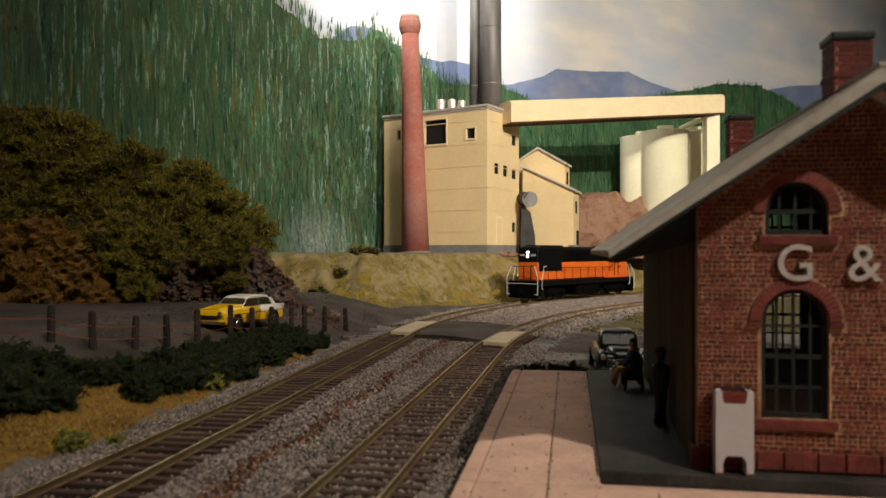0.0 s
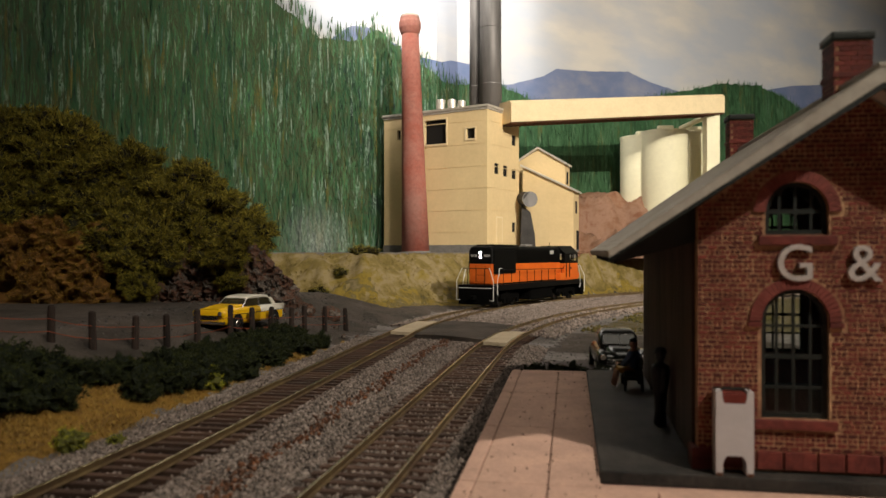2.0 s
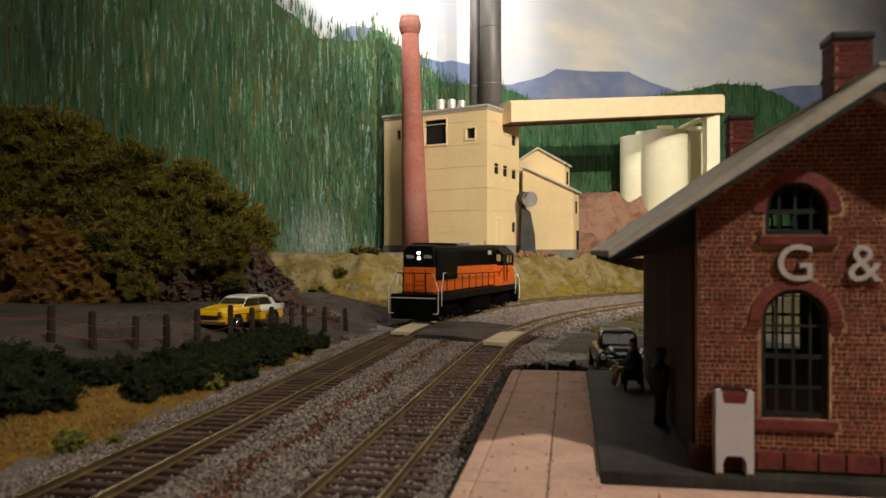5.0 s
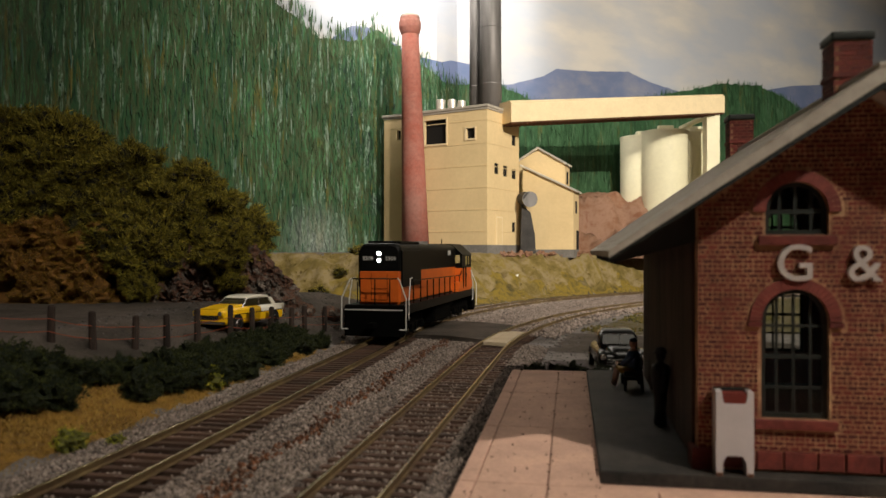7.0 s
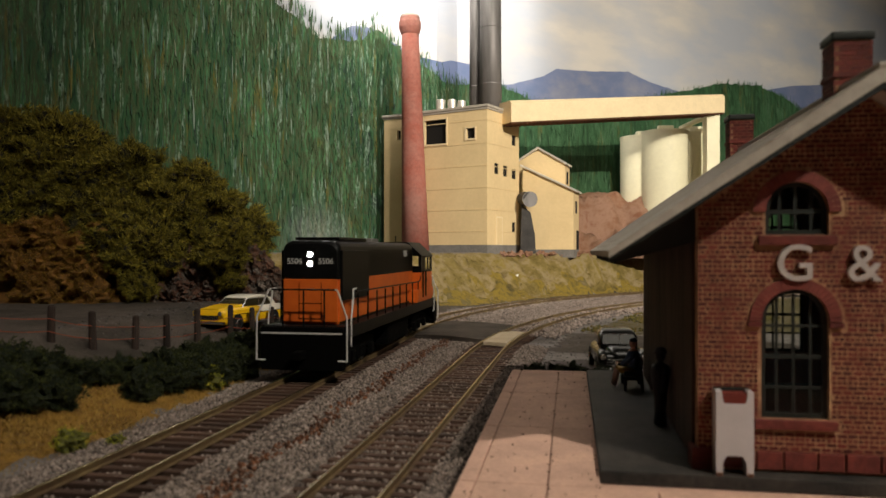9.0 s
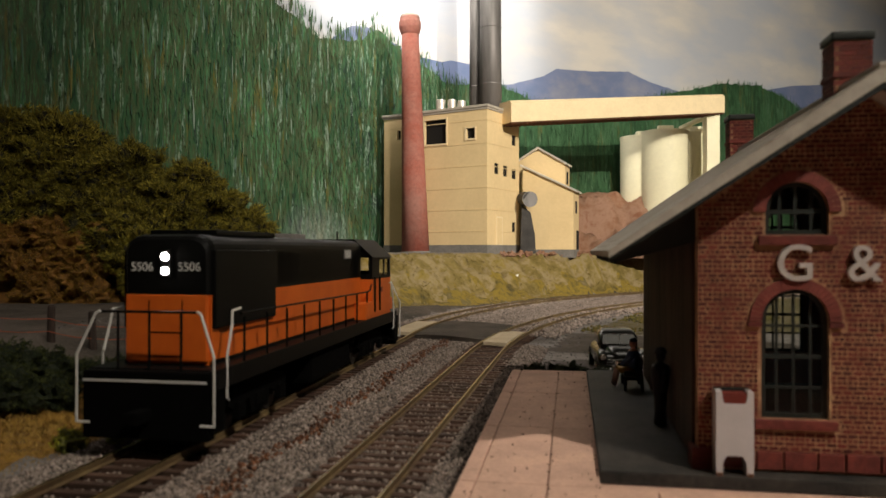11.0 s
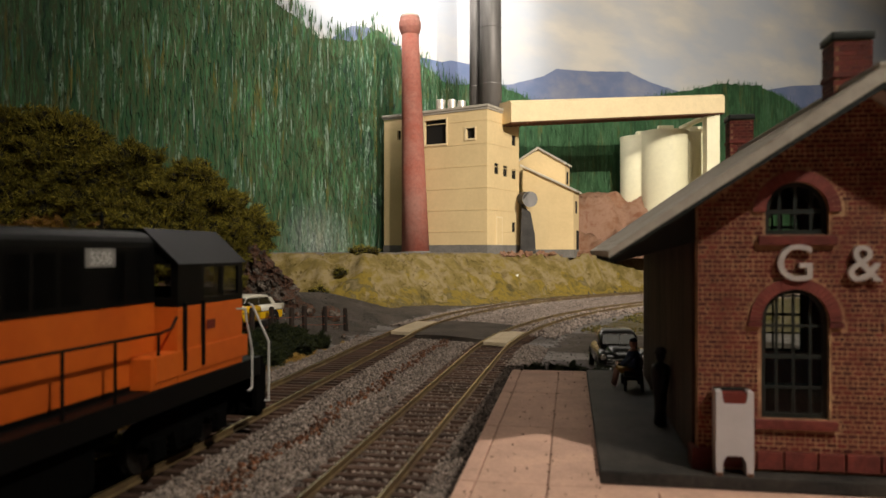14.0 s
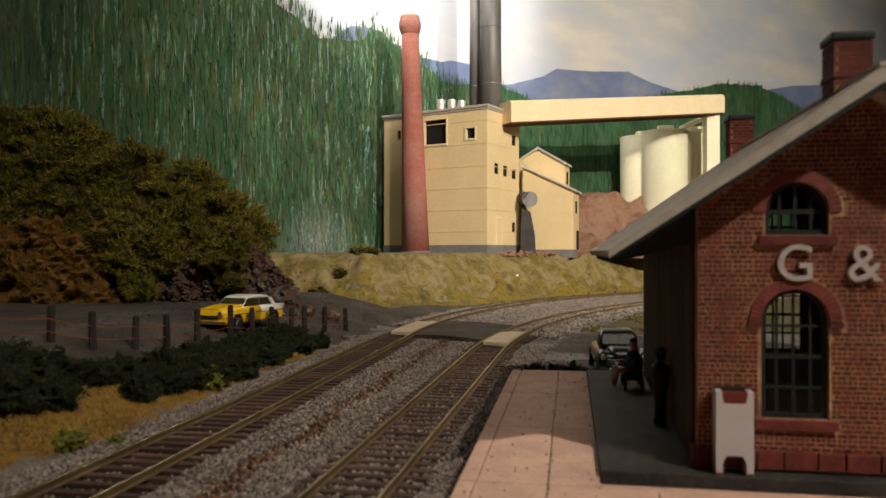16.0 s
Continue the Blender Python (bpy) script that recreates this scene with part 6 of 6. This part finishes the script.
def paper_scrap():
    x, y = 7.47, 79.7
    bm = bmesh.new()
    rows = [[bm.verts.new((0.22 * (i - 1) * (1 + j) + 0.1 * math.sin(3 * j), 0.1 * math.cos(2 * i + j), 0.22 * j + 0.16 * math.sin(2.2 * i + j))) for j in range(3)] for i in range(3)]
    for a, b in zip(rows, rows[1:]):
        for j in range(2):
            bm.faces.new((a[j], b[j], b[j + 1], a[j + 1]))
    got = bmesh.ops.extrude_face_region(bm, geom=list(bm.faces))
    bmesh.ops.translate(bm, vec=(0, 0.04, 0), verts=[v for v in got["geom"] if isinstance(v, bmesh.types.BMVert)])
    tagged(part("paper_scrap", bm, "white", None, m=at(x, y, height_at(x, y) + 0.0, 12)), "crumpled white scrap on the grassy embankment", "scrap")


paper_scrap()


def gravel_places(rng, count):
    """Grit along the road and round the crossing."""
    x, y = rng.uniform(-16, 16, count), rng.uniform(30, 57, count)
    e, es = off_track(LX, LY, x, y), off_track(SX, SY, x, y)
    cross = np.abs((x + 1.5) * 0.42 + (y - 46) * 0.907)
    fence = 27.5 + (x + 14.3) * 17.5 / 8.5
    keep = ((e > 2.4) & (y > fence - 3.5)) | ((es < -1.6) & (y > 30.5))
    keep &= rng.rand(count) < np.where((np.abs(cross - 4.4) < 1.0) | (es > -4), 1.0, 0.3)
    x, y = x[keep], y[keep]
    return np.stack([x, y, ground_height(x, y) + 0.01], -1)


def weed_places(rng, count):
    """Low growth inside the curve beyond the crossing."""
    x, y = rng.uniform(4, 26, count), rng.uniform(47, 78, count)
    es = off_track(SX, SY, x, y)
    patch = np.sin(x * 0.9) + np.sin(y * 0.7 + x * 0.5)
    keep = (es < -3.0) & (es > -13) & (patch > -0.7 + rng.rand(count))
    x, y = x[keep], y[keep]
    return np.stack([x, y, ground_height(x, y) + 0.03], -1)


M["weedtuft"] = speckle("green_brown_weed_foam", [(0.012, 0.013, 0.004), (0.05, 0.045, 0.009), (0.11, 0.085, 0.014), (0.06, 0.035, 0.016)], 1.0, island=True)
pebbles("weed_cover", 9000, weed_places, 0.11, "weedtuft", "green and brown weeds beside the curved track")
M["grit"] = mat("dark_grit", (0.12, 0.11, 0.105), 0.9, vary=0.3, random_amount=0.6, island=True)
pebbles("road_grit", 7000, gravel_places, 0.045, "grit", "loose grit along the asphalt road's edges")


def litter_places(rng, count):
    """Specks on the platform's slabs and along its edges."""
    u, v = rng.uniform(-4.5, -1.95, count), rng.uniform(-6, 12.2, count)
    edge = rng.rand(count) < 0.4
    u = np.where(edge, np.where(rng.rand(count) < 0.5, -1.98, -2.89) + rng.normal(0, 0.03, count), u)
    a = math.radians(TURN)
    return np.stack([DEPOT[0] + u * math.cos(a) - v * math.sin(a), DEPOT[1] + u * math.sin(a) + v * math.cos(a), np.full(count, DEPOT[2] - 0.12)], -1)


M["litter"] = mat("dark_brown_specks", (0.07, 0.04, 0.03), 0.9, vary=0.3, random_amount=0.6, island=True)
pebbles("platform_litter", 170, litter_places, 0.021, "litter", "dark specks of litter on the pink platform")


def rubble_places(rng, count):
    x, y = rng.uniform(6.5, 22, count), rng.uniform(80, 101, count)
    r = bank_share(x, y, off_track(LX, LY, x, y))
    keep = (r > 0.86) & (r <= 1) & (rng.rand(count) < np.where(r < 1, 1, 0.12))
    x, y = x[keep], y[keep]
    return np.stack([x, y, ground_height(x, y) + 0.06], -1)


pebbles("rubble", 2600, rubble_places, 0.24, "redrock", "pinkish broken rubble along the mill yard's edge")
# ---- the depot's bricks, laid course by course over the gable ----
def gable_bricks():
    wall = bpy.data.objects["gable_wall"]
    course, length, gap = 0.093, 0.19, 0.029
    kinds = {}
    for w in (length - gap, length / 2 - gap):
        bm = boxes((-w / 2, w / 2, -0.012, 0.02, 0, course - gap))
        bm.transform(Matrix.Scale(S, 4))
        me = bpy.data.meshes.new("brick")
        bm.to_mesh(me)
        bm.free()
        kinds[w] = me
    rng = random.Random(1)
    verts, faces, made = [], [], 0

    def blocked(x, z):
        for c, h, a, b in WIN:
            low = a < 3
            if abs(x - c) < h + 0.05 and a - 0.24 < z < b + 0.05:
                return True
            if low and abs(x - c) < h + 0.3 and b - 0.18 < z < b:
                return True
            if abs(x - c) < h + 0.2 and a - 0.28 < z < a:
                return True
            if z >= b - 0.06 and math.hypot(x - c, z - b) < h + 0.27:
                return True
        return False

    r = 0
    z = 0.42
    while z < APEX - 0.1:
        header = r % 3 == 2
        step = length / 2 if header else length
        x = -step / 2 if r % 2 else 0.0
        while x < WIDE:
            a, b = max(x, 0.0), min(x + step, WIDE)
            spans = [(a, b)]
            if blocked(a + 0.02, z + course / 2) or blocked(b - 0.02, z + course / 2):
                spans = [(a + (b - a) * k / 4, a + (b - a) * (k + 1) / 4) for k in range(4)]
                spans = [p for p in spans if not blocked((p[0] + p[1]) / 2, z + course / 2)]
                if len(spans) > 1:
                    spans = [(spans[0][0], spans[-1][1])]
            for a, b in spans:
                a, b = a + gap / 2, b - gap / 2
                cx, w = (a + b) / 2, b - a
                limit = APEX - 0.7 * abs(cx - WIDE / 2)
                if w < 0.015 or z + course > limit:
                    continue
                push = rng.uniform(-0.004, 0.004)
                whole = min(kinds, key=lambda k: abs(k - w))
                if 1.0 < cx < 3.4 and z < 2.3 and made < 300 and abs(whole - w) < 0.001:
                    link("brick", kinds[whole], "brick", wall, m=at(cx, push, z))
                    made += 1
                else:
                    i = len(verts)
                    for yy in (-0.012 + push, 0.02):
                        verts += [(a, yy, z), (b, yy, z), (b, yy, z + course - gap), (a, yy, z + course - gap)]
                    faces += [(i, i + 1, i + 2, i + 3), (i + 1, i, i + 4, i + 5), (i + 2, i + 1, i + 5, i + 6), (i + 3, i + 2, i + 6, i + 7), (i, i + 3, i + 7, i + 4)]
            x += step
        z += course
        r += 1
    tagged(raw("brickwork", verts, faces, "brickwall", wall), kind="stuff")


gable_bricks()


# ---- what moves ----
# seconds, and metres by which the locomotive is behind an even run
DRIFT = [(0, 0.25), (2.0, -0.18), (4.0, 0.35), (6.2, 0.95), (8.6, -0.37), (10.0, -0.4), (11.5, -0.32), (13, -0.13), (16.0, 0.1)]


def motions():
    def run(t):
        """Distance of the locomotive's middle along the main track."""
        s = 61.94 - 4.603 * t - 0.0279 * t * t
        for (t0, d0), (t1, d1) in zip(DRIFT, DRIFT[1:]):
            if t0 <= t <= t1:
                return s + d0 + (d1 - d0) * (1 - math.cos(math.pi * (t - t0) / (t1 - t0))) / 2
        return s

    body, turns, spins = [], [[], []], []
    for k in range(81):
        t = k * 0.2
        s = run(t)
        a, b = track_point(MAIN, s - 6.3), track_point(MAIN, s + 5.4)
        yaw = math.atan2(a[1] - b[1], a[0] - b[0])
        body.append((t, at(a[0] + (b[0] - a[0]) * 6.3 / 11.7, a[1] + (b[1] - a[1]) * 6.3 / 11.7, 0, math.degrees(yaw))))
        for rows, p, x in ((turns[0], a, 6.3), (turns[1], b, -5.4)):
            own = math.atan2(-math.cos(p[2]), -math.sin(p[2])) - yaw
            own = (own + math.pi) % (2 * math.pi) - math.pi
            rows.append((t, at(x, 0, 0, math.degrees(own))))
    walk(LOCO, body)
    for (truck, x), rows in zip(TRUCKS, turns):
        walk(truck, rows)
    for axle, k in AXLES:
        rows = []
        for i in range(161):
            t = i * 0.1
            rows.append((t, at(k, 0, 0.5) @ Matrix.Rotation((run(0) - run(t)) / 0.5, 4, "Y")))
        walk(axle, rows)


motions()
